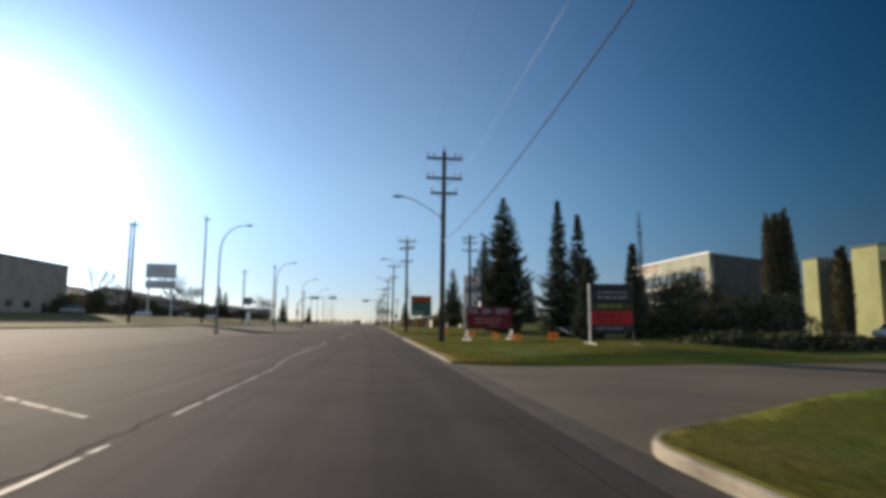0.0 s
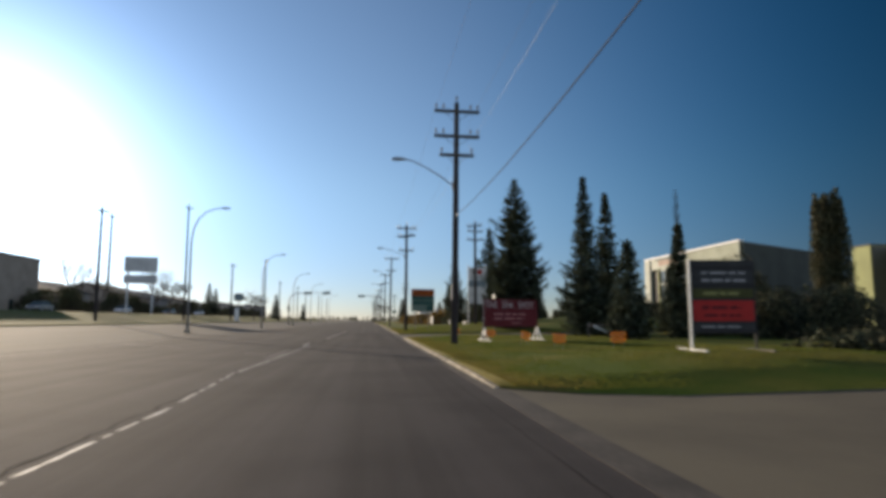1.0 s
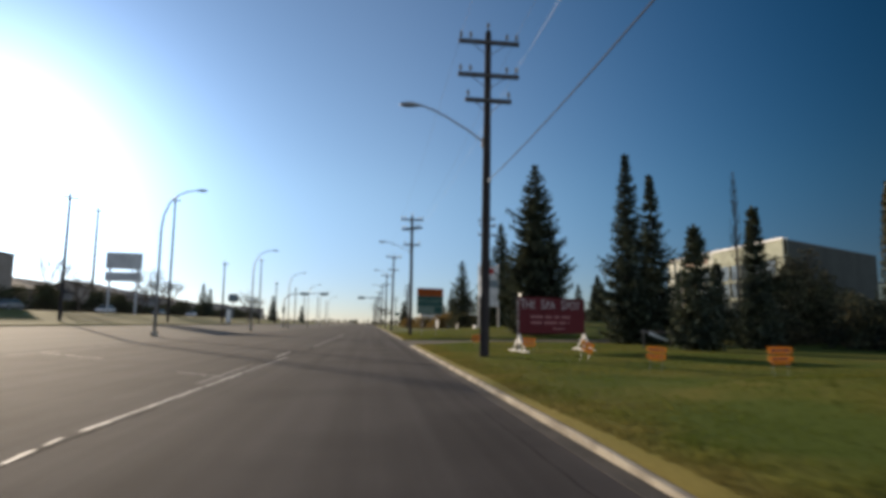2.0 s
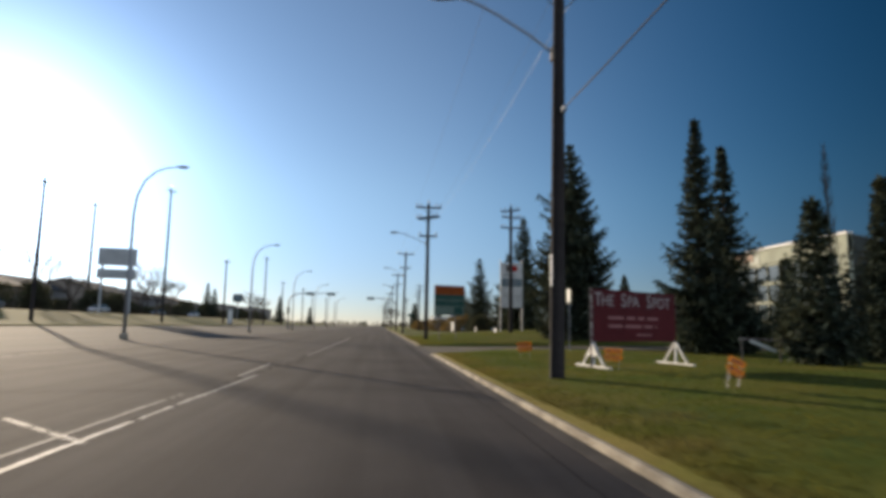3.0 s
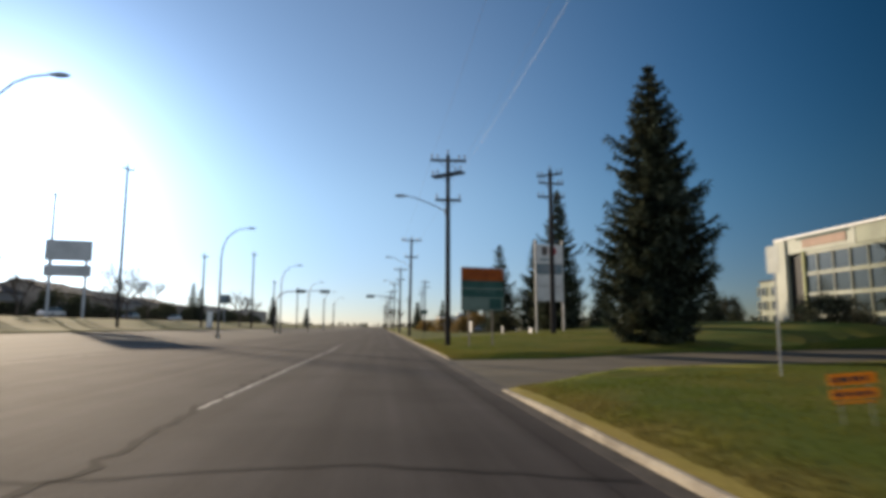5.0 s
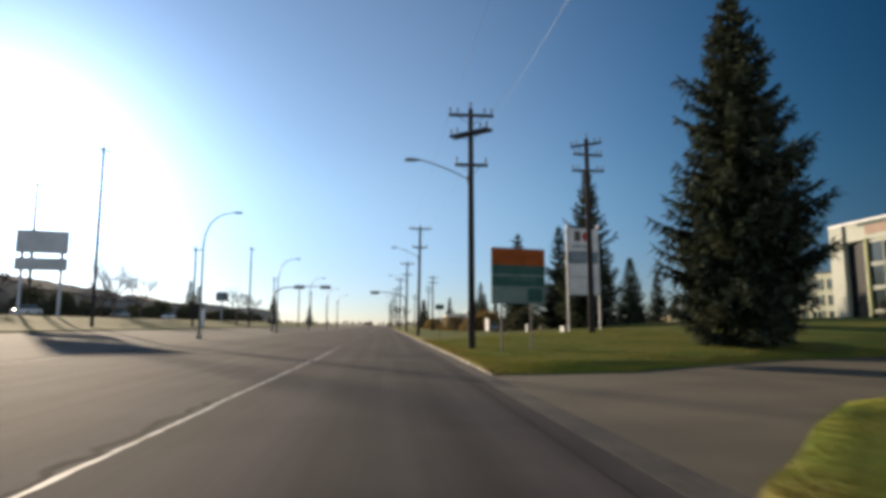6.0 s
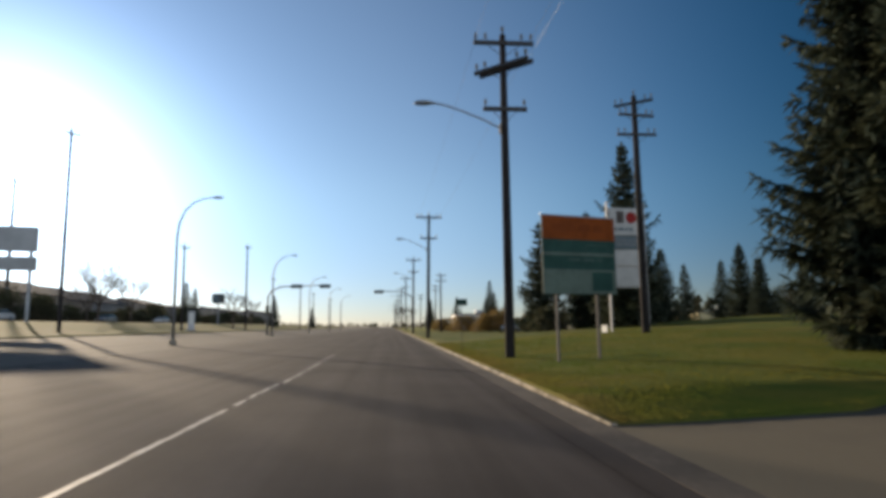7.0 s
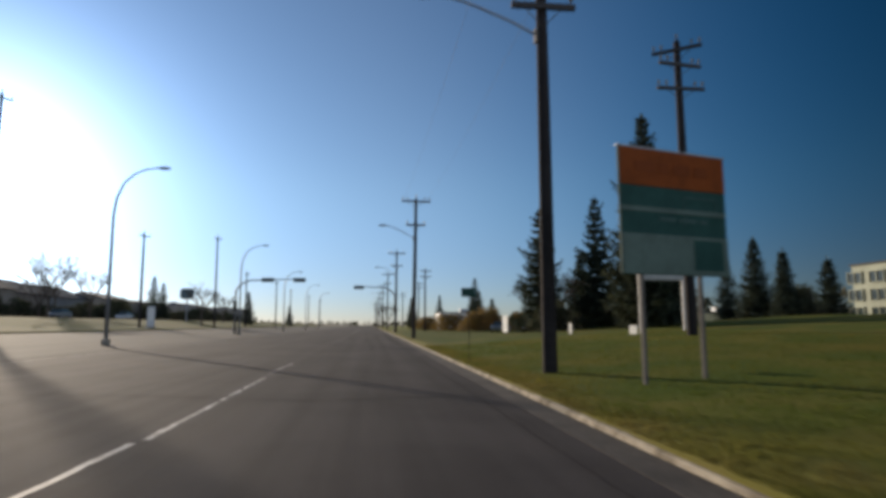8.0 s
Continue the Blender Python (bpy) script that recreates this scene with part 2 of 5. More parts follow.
WALL_TAN = material("tan_siding", (0.34, 0.29, 0.24), 0.85, grain=8, fine=0.12, broad=0.5, wide=0.2, bump=0.15)
WALL_BRICK = material("beige_stucco", (0.29, 0.24, 0.2), 0.85, grain=8, fine=0.12, broad=0.5, wide=0.2, bump=0.15)
ROOF = material("roofing", (0.09, 0.085, 0.08), 0.9, grain=12, fine=0.2, broad=0.6, wide=0.2, bump=0.3)
FASCIA = material("rust_fascia", (0.36, 0.22, 0.15), 0.7, grain=8, fine=0.12, bump=0.1)
GLASS = material("dark_window_glass", (0.03, 0.045, 0.045), 0.12, grain=2, fine=0.1, bump=0, spec=0.35)
RUBBER = material("tyre_rubber", (0.02, 0.02, 0.02), 0.85, grain=20, fine=0.1, bump=0.1)
CAR_WHITE = material("white_car_paint", (0.7, 0.7, 0.7), 0.25, grain=4, fine=0.03, bump=0)
CAR_GREY = material("silver_car_paint", (0.28, 0.29, 0.3), 0.25, 0.3, grain=4, fine=0.03, bump=0)
GOLD_LEAF = material("golden_leaves", (0.22, 0.15, 0.05), 0.7, thin=0.5, grain=5, fine=0.2, broad=0.4, other=(0.17, 0.1, 0.04), bump=0, island=0.4, spec=0.15)
DULL_CLAD = material("dull_metal_cladding", (0.3, 0.29, 0.28), 0.6, grain=6, fine=0.08, broad=0.4, wide=0.2, bump=0.1)
CAR_PALE = material("pale_truck_paint", (0.55, 0.55, 0.57), 0.35, grain=4, fine=0.04, bump=0)
SIGNAL_YELLOW = material("signal_housing", (0.06, 0.055, 0.03), 0.5, grain=10, fine=0.1, bump=0.05)


# ---- mesh helpers ----
def mesh_of(bm, mat, smooth=False, name="mesh"):
    me = bpy.data.meshes.new(name)
    bmesh.ops.recalc_face_normals(bm, faces=bm.faces)
    bm.to_mesh(me)
    bm.free()
    if smooth:
        for p in me.polygons:
            p.use_smooth = True
    me.materials.append(mat)
    return me


def part(name, bm, mat, parent=None, label="", smooth=False):
    """Links a bmesh as one mesh object, under a thing or a part where one is given."""
    ob = new(name, mesh_of(bm, mat, smooth, name))
    if parent is not None:
        ob.parent = parent
    if label:
        ob["label"] = label
    return ob


def thing(name, label, category, m=None, group="", kind=""):
    ob = new(name)
    ob.empty_display_size = 0.2
    if m is not None:
        ob.matrix_basis = m
    return tagged(ob, label, category, group, kind)


def box(size, at=(0, 0, 0), bevel=0.0, m=None, bm=None):
    """A box with its centre at a place, with rounded edges."""
    bm = bm or bmesh.new()
    made = bmesh.ops.create_cube(bm, size=1.0, matrix=Matrix.Translation(at) @ (m or Matrix()) @ Matrix.Diagonal((*size, 1)))
    if bevel:
        edges = list({e for v in made["verts"] for e in v.link_edges})
        bmesh.ops.bevel(bm, geom=edges, offset=bevel, segments=2, affect="EDGES", profile=0.6)
    return bm


def tube(points, radii, sides=10, bm=None):
    """A closed tube through points, with a radius at each."""
    bm = bm or bmesh.new()
    points = [Vector(p) for p in points]
    rings = []
    for n, p in enumerate(points):
        way = (points[min(n + 1, len(points) - 1)] - points[max(n - 1, 0)]).normalized()
        side = way.orthogonal() if abs(way.z) < 0.98 else Vector((1, 0, 0))
        if n:
            side = last
        side = (side - way * side.dot(way)).normalized()
        last = side
        up = way.cross(side)
        r = radii[n] if isinstance(radii, (list, tuple)) else radii
        rings.append([bm.verts.new(p + r * (math.cos(a) * side + math.sin(a) * up)) for a in (2 * math.pi * k / sides for k in range(sides))])
    for a, b in zip(rings, rings[1:]):
        for k in range(sides):
            bm.faces.new((a[k], a[(k + 1) % sides], b[(k + 1) % sides], b[k]))
    bm.faces.new(rings[0][::-1])
    bm.faces.new(rings[-1])
    return bm


def raw(name, verts, faces, mat, parent=None, label=""):
    me = bpy.data.meshes.new(name)
    me.from_pydata(verts, [], faces)
    me.materials.append(mat)
    ob = new(name, me)
    if parent is not None:
        ob.parent = parent
    if label:
        ob["label"] = label
    return ob


def slab(outline, low, high, bm=None):
    """A plate between two heights over an outline."""
    bm = bm or bmesh.new()
    base = [bm.verts.new((x, y, low)) for x, y in outline]
    f = bm.faces.new(base)
    up = bmesh.ops.extrude_face_region(bm, geom=[f])
    for v in up["geom"]:
        if isinstance(v, bmesh.types.BMVert):
            v.co.z = high
    return bm


# ---- ground, road, kerbs ----
def ease(u):
    u = min(max(u, 0.0), 1.0)
    return u * u * (3 - 2 * u)


def lawn_height(x, y):
    """The verge lies level by the road, has a low bank by the first driveway and swells into a mound past the second."""
    far = ease((y - 58) / 25)
    mound = 0.06 * far * (1 - ease((y - 100) / 28)) * (1 - ease((x - 31) / 11)) * max(0.0, x - 3.5) * ease((x - 2) / 5)
    level = (1 - far) * (0.03 * ease((x - 3.2) / 2.2) - 0.07 * ease((x - 9) / 6))
    bank = 0.34 * ease((x - 4.5) / 3.5) * ease((y - 17.4) / 5.0) * (1 - ease((y - 24) / 4.5)) * (1 - ease((x - 12) / 6))
    edge = min(abs(y - 17.6 - 0.09 * (x - 5)), abs(y - 50.6 - 0.55 * (x - 3)), abs(y - 60.6 - 0.45 * (x - 3.4)))
    shoulder = 0.05 * (1 - ease((x - 2.35) / 0.9)) * ease((y - 14) / 3)
    return (0.12 - shoulder + mound + level + 0.03 * noise.noise((x * 0.25, y * 0.25, 0))) * (0.45 + 0.55 * ease(edge / 2.2)) + bank


def left_height(x):
    """The far side of the road lies a little higher and climbs a grass bank beyond its kerb."""
    return 0.72 * min(max((-13 - x) / 12, 0), 1) + 1.6 * ease((-26 - x) / 16)


FAR = 2600
bm = bmesh.new()
cols = [-FAR, -700, -300, -120, -70, -42.2, -38, -34, -30, -27.5, -25, -19, -13, 2.5, 60, 300, 700, FAR]
rows_y = [-400, -60, 0, 200, 420, 900, FAR]
grid = [[bm.verts.new((x, y, left_height(x) - 0.05)) for y in rows_y] for x in cols]
for i in range(len(cols) - 1):
    for j in range(len(rows_y) - 1):
        bm.faces.new((grid[i][j], grid[i + 1][j], grid[i + 1][j + 1], grid[i][j + 1]))
tagged(part("ground", bm, EARTH), "dry autumn ground reaching to the horizon", "ground", kind="structure")

road = part("road", slab([(-13.2, -80), (2.06, -80), (2.06, 900), (-13.2, 900)], -0.04, 0.0), ASPHALT)
tagged(road, "worn dark grey asphalt road with patched lanes", "road", kind="structure")
bm = bmesh.new()
for y0, y1 in ((-80, 900),):
    a = [(-25.6, left_height(-25.6)), (-19, left_height(-19)), (-13.2, 0.004)]
    lo = [bm.verts.new((x, y0, z)) for x, z in a] + [bm.verts.new((x, y0, -0.3)) for x, z in a[::-1]]
    f = bm.faces.new(lo)
    up = bmesh.ops.extrude_face_region(bm, geom=[f])
    bmesh.ops.translate(bm, verts=[v for v in up["geom"] if isinstance(v, bmesh.types.BMVert)], vec=(0, y1 - y0, 0))
tagged(part("road_far_side", bm, APRON), "paler asphalt lanes on the far side of the road", "road", kind="structure")

KERB_X = 2.44
# outlines of the three verges: the near corner, between the driveways, past the second driveway
def arc(cx, cy, r, a0, a1, n=9):
    return [(cx + r * math.cos(radians(a0 + (a1 - a0) * k / n)), cy + r * math.sin(radians(a0 + (a1 - a0) * k / n))) for k in range(n + 1)]


NEAR_EDGE = [(KERB_X, -40), (KERB_X, 4.6)] + arc(KERB_X + 1.5, 5.2, 1.5, 180, 122, 7) + [(4.6, 7.35), (7.0, 9.0), (9.6, 10.4), (14, 11.6), (20, 12.5), (42, 13.5)]
MID_EDGE = [(42, 20.5), (20, 19.2), (9, 18.0), (5.0, 17.5), (3.4, 18.0), (KERB_X - 0.13, 18.9), (KERB_X - 0.13, 22), (KERB_X - 0.13, 49.6), (2.6, 50.0), (3.5, 50.9), (4.7, 52.3), (6.4, 53.9), (9.5, 55.4), (16, 57.6), (30, 61.0)]
FAR_EDGE = [(34, 72), (18, 67.2), (13, 65.3), (9, 62.8), (6.2, 61.0), (3.6, 60.5), (KERB_X, 60.4), (KERB_X, 62.5), (KERB_X, 420)]


def kerb(line, label, size=0.65, broad=1.0, mat=None):
    """A concrete kerb of real height along a line, with a chamfered top and joints."""
    bm = bmesh.new()
    pts = [Vector((*p, 0)) for p in line]
    fine = []
    for a, b in zip(pts, pts[1:]):
        n = max(1, min(int((b - a).length / 3.0), 60))
        fine += [a.lerp(b, k / n) for k in range(n)]
    fine.append(pts[-1])
    prof = [(0.0, -0.05), (0.01, 0.08), (0.025, 0.105), (0.06, 0.112), (0.08, 0.1), (0.08, -0.05)]
    prof = [(u * size * broad, z * size if z > 0 else z) for u, z in prof]
    rings = []
    for n, p in enumerate(fine):
        way = (fine[min(n + 1, len(fine) - 1)] - fine[max(n - 1, 0)]).normalized()
        out = Vector((way.y, -way.x, 0))
        wob = 0.006 * noise.noise((p.x, p.y * 0.7, 3.0))
        rings.append([bm.verts.new(p + out * (u + wob) + Vector((0, 0, z + (wob if z > 0 else 0)))) for u, z in prof])
    for a, b in zip(rings, rings[1:]):
        for k in range(len(prof) - 1):
            bm.faces.new((a[k], b[k], b[k + 1], a[k + 1]))
    bm.faces.new(rings[0])
    bm.faces.new(rings[-1][::-1])
    for ring, near in ((rings[0], fine[0]), (rings[-1], fine[-1])):
        for v in ring:
            v.co.z = min(v.co.z, 0.035)
    ob = part("kerb", bm, mat or CONCRETE)
    return tagged(ob, label, "kerb", kind="structure")


kerb(NEAR_EDGE[:13], "pale concrete kerb rounding into a driveway", 1.15)
kerb([(KERB_X - 0.2, 18.9), (KERB_X - 0.2, 49.6)], "pale sunlit concrete kerb along the grass verge", 0.8, 1.5)
kerb([(KERB_X, 60.4), (KERB_X, 420)], "weathered stained concrete kerb along the mounded lawn", 0.7, 1.6, OLD_CONCRETE)

for y0, y1 in ((-40, 420),):
    tagged(part("gutter", slab([(2.04, y0), (KERB_X + 0.01, y0), (KERB_X + 0.01, y1), (2.04, y1)], -0.05, 0.006), GUTTER), "grey concrete gutter beside the kerb", "gutter", kind="structure")
for outline, label in (
    ([(2.45, 3.0), (KERB_X + 0.08, 5.0), (3.3, 6.4), (7, 9.2), (42, 14), (42, 20.4), (20, 19.3), (9, 18.1), (5, 17.6), (3.5, 18.1), (2.45, 19.0)], "patched asphalt driveway crossing the verge"),
    ([(2.45, 49.5), (2.65, 49.9), (3.6, 50.8), (4.8, 52.2), (6.5, 53.8), (9.5, 55.3), (16, 57.5), (30, 60.9), (34, 72.1), (18, 67.3), (13, 65.4), (9, 62.9), (6.2, 61.1), (2.45, 60.6)], "grey asphalt driveway between two lawns"),
):
    tagged(part("driveway", slab(outline, -0.05, 0.004), DRIVE), label, "driveway", kind="structure")
tagged(part("parking_lot", slab([(42, 10), (150, 10), (150, 75), (34, 72), (30, 60), (42, 21)], -0.04, 0.01), DRIVE), "grey asphalt parking lot in front of the buildings", "parking lot", kind="structure")


def inside(p, ring):
    hit, (x, y) = False, p
    for (ax, ay), (bx, by) in zip(ring, ring[1:] + ring[:1]):
        if (ay > y) != (by > y) and x < (bx - ax) * (y - ay) / (by - ay) + ax:
            hit = not hit
    return hit


def lawn(ring, label, step=1.0):
    """A verge of turf inside a ring, as a fine sheet that follows the rise of the ground."""
    bm = bmesh.new()
    f = bm.faces.new([bm.verts.new((x, y, 0)) for x, y in ring])
    xs, ys = [p[0] for p in ring], [p[1] for p in ring]
    y = math.ceil(min(ys) / 4) * 4
    cuts = []
    while y < min(max(ys), 160):
        cuts.append(((0, y, 0), (0, 1, 0)))
        y += 1.5
    x = 3.4
    while x < min(max(xs), 30):
        cuts.append(((x, 0, 0), (1, 0, 0)))
        x += 1.25
    for at, normal in cuts:
        bmesh.ops.bisect_plane(bm, geom=bm.verts[:] + bm.edges[:] + bm.faces[:], plane_co=at, plane_no=normal)
    for v in bm.verts:
        v.co.z = lawn_height(v.co.x, v.co.y)
    rim = [e for e in bm.edges if e.is_boundary]
    skirt = bmesh.ops.extrude_edge_only(bm, edges=rim)
    for v in skirt["geom"]:
        if isinstance(v, bmesh.types.BMVert):
            v.co.z = -0.08
    return tagged(part("lawn", bm, GRASS, smooth=True), label, "lawn", kind="structure")


def shifted(line, d):
    out = []
    for n, p in enumerate(line):
        a, b = Vector(line[max(n - 1, 0)]), Vector(line[min(n + 1, len(line) - 1)])
        w = (b - a).normalized()
        out.append((p[0] + w.y * d, p[1] - w.x * d))
    return out


NEAR_RING = shifted(NEAR_EDGE, 0.075) + [(42, -40)]
MID_RING = shifted(MID_EDGE, 0.06) + [(42, 40)]
FAR_RING = shifted(FAR_EDGE, 0.05) + [(44, 420)]
lawn(NEAR_RING, "mown green grass verge inside a kerb corner")
lawn(MID_RING, "mown grass verge with yellowing autumn patches")
lawn(FAR_RING, "sunlit lawn swelling into a low mound")
bm = bmesh.new()
prof = [(-25.6, 0.3), (-25.7, 0.84), (-28, left_height(-28) + 0.12), (-31, left_height(-31) + 0.12), (-34, left_height(-34) + 0.12), (-38, left_height(-38) + 0.1), (-42, 2.36), (-42.2, 0.3)]
ends = [[bm.verts.new((x, y, z)) for x, z in prof] for y in (-60, 60, 180, 420)]
for a, b in zip(ends, ends[1:]):
    for k in range(len(prof) - 1):
        bm.faces.new((a[k], a[k + 1], b[k + 1], b[k]))
tagged(part("boulevard_lawn", bm, BANK), "dry grass strip along the far side of the road", "lawn", kind="structure")
tagged(part("service_road", slab([(-50, -60), (-42.2, -60), (-42.2, 420), (-50, 420)], 0.3, 2.33), APRON), "pale service road beyond the grass strip", "road", kind="structure")


# ---- road paint and cracks ----
def stripe(x, y0, y1, width, label, mat=None, shift=0.0, gaps=0.07):
    """A painted line with a broken edge; shift: how far it drifts sideways on its way; gaps: the share that is worn off."""
    bm = bmesh.new()
    rng = random.Random(int(y0 * 7 + x * 31))
    n = max(2, int((y1 - y0) / 0.2))
    left, right = [], []
    for k in range(n + 1):
        y = y0 + (y1 - y0) * k / n
        c = x + shift * k / n
        left.append(bm.verts.new((c - width / 2 + rng.uniform(-0.014, 0.014), y, 0.005)))
        right.append(bm.verts.new((c + width / 2 + rng.uniform(-0.014, 0.014), y, 0.005)))
    for k in range(n):
        if rng.random() > gaps:
            bm.faces.new((left[k], right[k], right[k + 1], left[k + 1]))
    return tagged(part("lane_marking", bm, mat or PAINT), label, "road marking", group="lane markings", kind="structure")


LINES = ((-2.78, 0.5, 6.6, 0.06, 0.07, 0.1), (-2.72, 8.6, 17.0, -0.02, 0.06, 0.1), (-2.8, 17.6, 22.6, -0.26, 0.06, 0.2), (-3.05, 23.0, 38.2, 0.23, 0.08, 0.06), (-3.15, 37.7, 42.2, -0.08, 0.08, 0.12),
         (-2.74, 47.5, 55.3, 0.07, 0.08, 0.04), (-2.71, 55.4, 64.4, 0.1, 0.08, 0.04), (-2.65, 64.5, 66.9, 0.05, 0.08, 0.05), (-2.53, 67.1, 75.0, -0.05, 0.08, 0.05), (-2.7, 76.2, 80.0, 0.1, 0.07, 0.15), (-17.4, 59.5, 67.0, 0.3, 0.12, 0.05))
for x, y0, y1, shift, width, gaps in LINES:
    stripe(x, y0, y1, width, "worn white lane line on asphalt", None, shift, gaps)
for x, y0, y1, shift, width in ((-3.27, 28.4, 34.0, 0.0, 0.09), (-2.7, 145, 240, 0, 0.1)):
    stripe(x, y0, y1, width, "old faded lane stripe beside a newer one", OLD_PAINT, shift, 0.1)
stripe(-12.2, -20, 300, 0.13, "faded solid line on the far lanes", OLD_PAINT, gaps=0.12)
for (x0, y0), (x1, y1) in (((-6.9, 11.7), (-3.75, 8.45)), ((-4.5, 31.2), (-2.85, 29.6)), ((-12.0, 40.2), (-8.3, 36.4))):
    bm = bmesh.new()
    rng = random.Random(int(y0))
    a, b = Vector((x0, y0, 0.006)), Vector((x1, y1, 0.006))
    out = Vector(((b - a).y, -(b - a).x, 0)).normalized() * 0.035
    pts = [(bm.verts.new(a.lerp(b, k / 24) - out * rng.uniform(0.7, 1.2)), bm.verts.new(a.lerp(b, k / 24) + out * rng.uniform(0.7, 1.2))) for k in range(25)]
    for k in range(24):
        if rng.random() > 0.1:
            bm.faces.new((*pts[k], *pts[k + 1][::-1]))
    tagged(part("lane_marking", bm, PAINT), "thin white line slanting across a lane", "road marking", group="lane markings", kind="structure")


def crack(points, width):
    bm = bmesh.new()
    rng = random.Random(len(points) + int(points[0][1] * 10))
    pts = [Vector((*p, 0.004)) for p in points]
    fine = []
    for a, b in zip(pts, pts[1:]):
        n = max(1, int((b - a).length / 0.3))
        fine += [a.lerp(b, k / n) for k in range(n)]
    fine.append(pts[-1])
    rows_v = []
    for n, p in enumerate(fine):
        way = (fine[min(n + 1, len(fine) - 1)] - fine[max(n - 1, 0)]).normalized()
        out = Vector((way.y, -way.x, 0))
        c = p + out * rng.uniform(-2, 2) * width
        w = width * rng.uniform(0.5, 1.2)
        rows_v.append((bm.verts.new(c - out * w), bm.verts.new(c + out * w)))
    for (a, b), (c, d) in zip(rows_v, rows_v[1:]):
        bm.faces.new((a, b, d, c))
    return tagged(part("tar_seam", bm, TAR), "dark tar-filled crack in the asphalt", "crack", group="tar seams", kind="structure")


for pts, w in (
    ([(-13, 36.5), (-6, 34.2), (-1, 35.0), (2.0, 34.6)], 0.03),
    ([(-13, 46.5), (-7, 45.2), (-2.8, 43.1), (-0.4, 43.6), (2.0, 42.8)], 0.035),
    ([(-12, 73), (-5, 71.8), (-1, 70.2), (2.0, 70.6)], 0.03),
    ([(-2.85, 4), (-2.9, 12), (-2.95, 22), (-2.95, 36)], 0.03),
    ([(-2.95, 36), (-2.95, 39), (-2.85, 41), (-2.6, 44), (-2.8, 47), (-2.9, 56)], 0.06),
    ([(1.7, -20), (1.68, 14), (1.7, 30), (1.68, 46)], 0.007),
    ([(1.68, 46), (1.7, 58), (1.6, 75), (1.62, 120)], 0.008),
):
    crack(pts, w)


# ---- utility poles ----
def utility_pole(label, x, y, z, height, lean=(0.0, 0.0), arms=(), lamp=None, clamp=0.0, group="poles along the road", stout=1.0):
    """A tapered wooden pole with crossarms (height, length, turn), and a street lamp on a curved bracket where it has one."""
    top_way = Vector((math.radians(lean[0]), math.radians(lean[1]), 1)).normalized()
    m = Matrix.Translation((x, y, z)) @ Vector((0, 0, 1)).rotation_difference(top_way).to_matrix().to_4x4()
    pole = thing("utility_pole", label, "utility pole", m, group)
    part("shaft", tube([(0, 0, -0.4), (0, 0, 0), (0, 0, height * 0.5), (0, 0, height - 0.1), (0, 0, height)], [r * stout for r in (0.175, 0.17, 0.15, 0.115, 0.07)], 14), POLE_WOOD, pole, smooth=True)
    tip = [(0, 0, height - 0.05), (0, 0, height + 0.14), (0, 0, height + 0.15), (0, 0, height + 0.24), (0, 0, height + 0.3)]
    part("insulator", tube(tip, [0.03, 0.025, 0.065, 0.055, 0.03], 8), PORCELAIN, pole, "glazed pin insulator")
    for h, length, turn, *twin in arms:
        r = Matrix.Rotation(radians(turn), 4, "Z")
        arm = part("crossarm", box((length, 0.1, 0.15), r @ Vector((0, -0.17, h)), 0.012, r), ARM_WOOD, pole)
        if twin:
            part("crossarm", box((length, 0.1, 0.15), r @ Vector((0, 0.17, h)), 0.012, r), ARM_WOOD, pole)
        for u in (-0.46, -0.3, 0.3, 0.46) if length > 2 else (-0.44, 0.44):
            at = r @ Vector((u * length, -0.17, h + 0.06))
            bm = tube([at, at + Vector((0, 0, 0.11)), at + Vector((0, 0, 0.12)), at + Vector((0, 0, 0.2)), at + Vector((0, 0, 0.23)), at + Vector((0, 0, 0.3))], [0.014, 0.014, 0.06, 0.05, 0.055, 0.03], 8)
            part("insulator", bm, PORCELAIN, arm, "glazed pin insulator")
        for u in (-1, 1):
            part("brace", tube([r @ Vector((u * length * 0.28, -0.15, h - 0.05)), Vector((0, -0.12, h - 0.5))], 0.013, 6), ARM_WOOD, arm, "dull flat brace")
    if lamp:
        jh, hh, reach = lamp
        pts = [(-0.1, 0, jh)] + [(-u * (reach - 0.35), 0, jh + (hh - jh) * v) for u, v in ((0.3, 0.36), (0.6, 0.7), (0.8, 0.89), (0.92, 0.975), (1.0, 1.0))]
        arm = part("lamp_bracket", tube(pts, 0.032, 8), STEEL, pole, "curved steel bracket", smooth=True)
        part("bracket_plate", box((0.06, 0.2, 0.34), (-0.15, 0, jh), 0.01), POST_GREY, arm)
        lamp_head((-reach, 0, hh), arm)
    if clamp:
        part("cable_clamp", box((0.1, 0.34, 0.12), (0.06, -0.16, clamp), 0.015), STEEL, pole)
        part("ground_wire_guard", box((0.03, 0.04, 2.1), (-0.165, -0.08, 1.03), 0.008), ARM_WOOD, pole, "dull timber moulding")
        part("guard_sleeve", box((0.034, 0.05, 0.72), (-0.163, -0.08, 2.46), 0.01), STEEL, pole, "pale metal sleeve")
    return pole


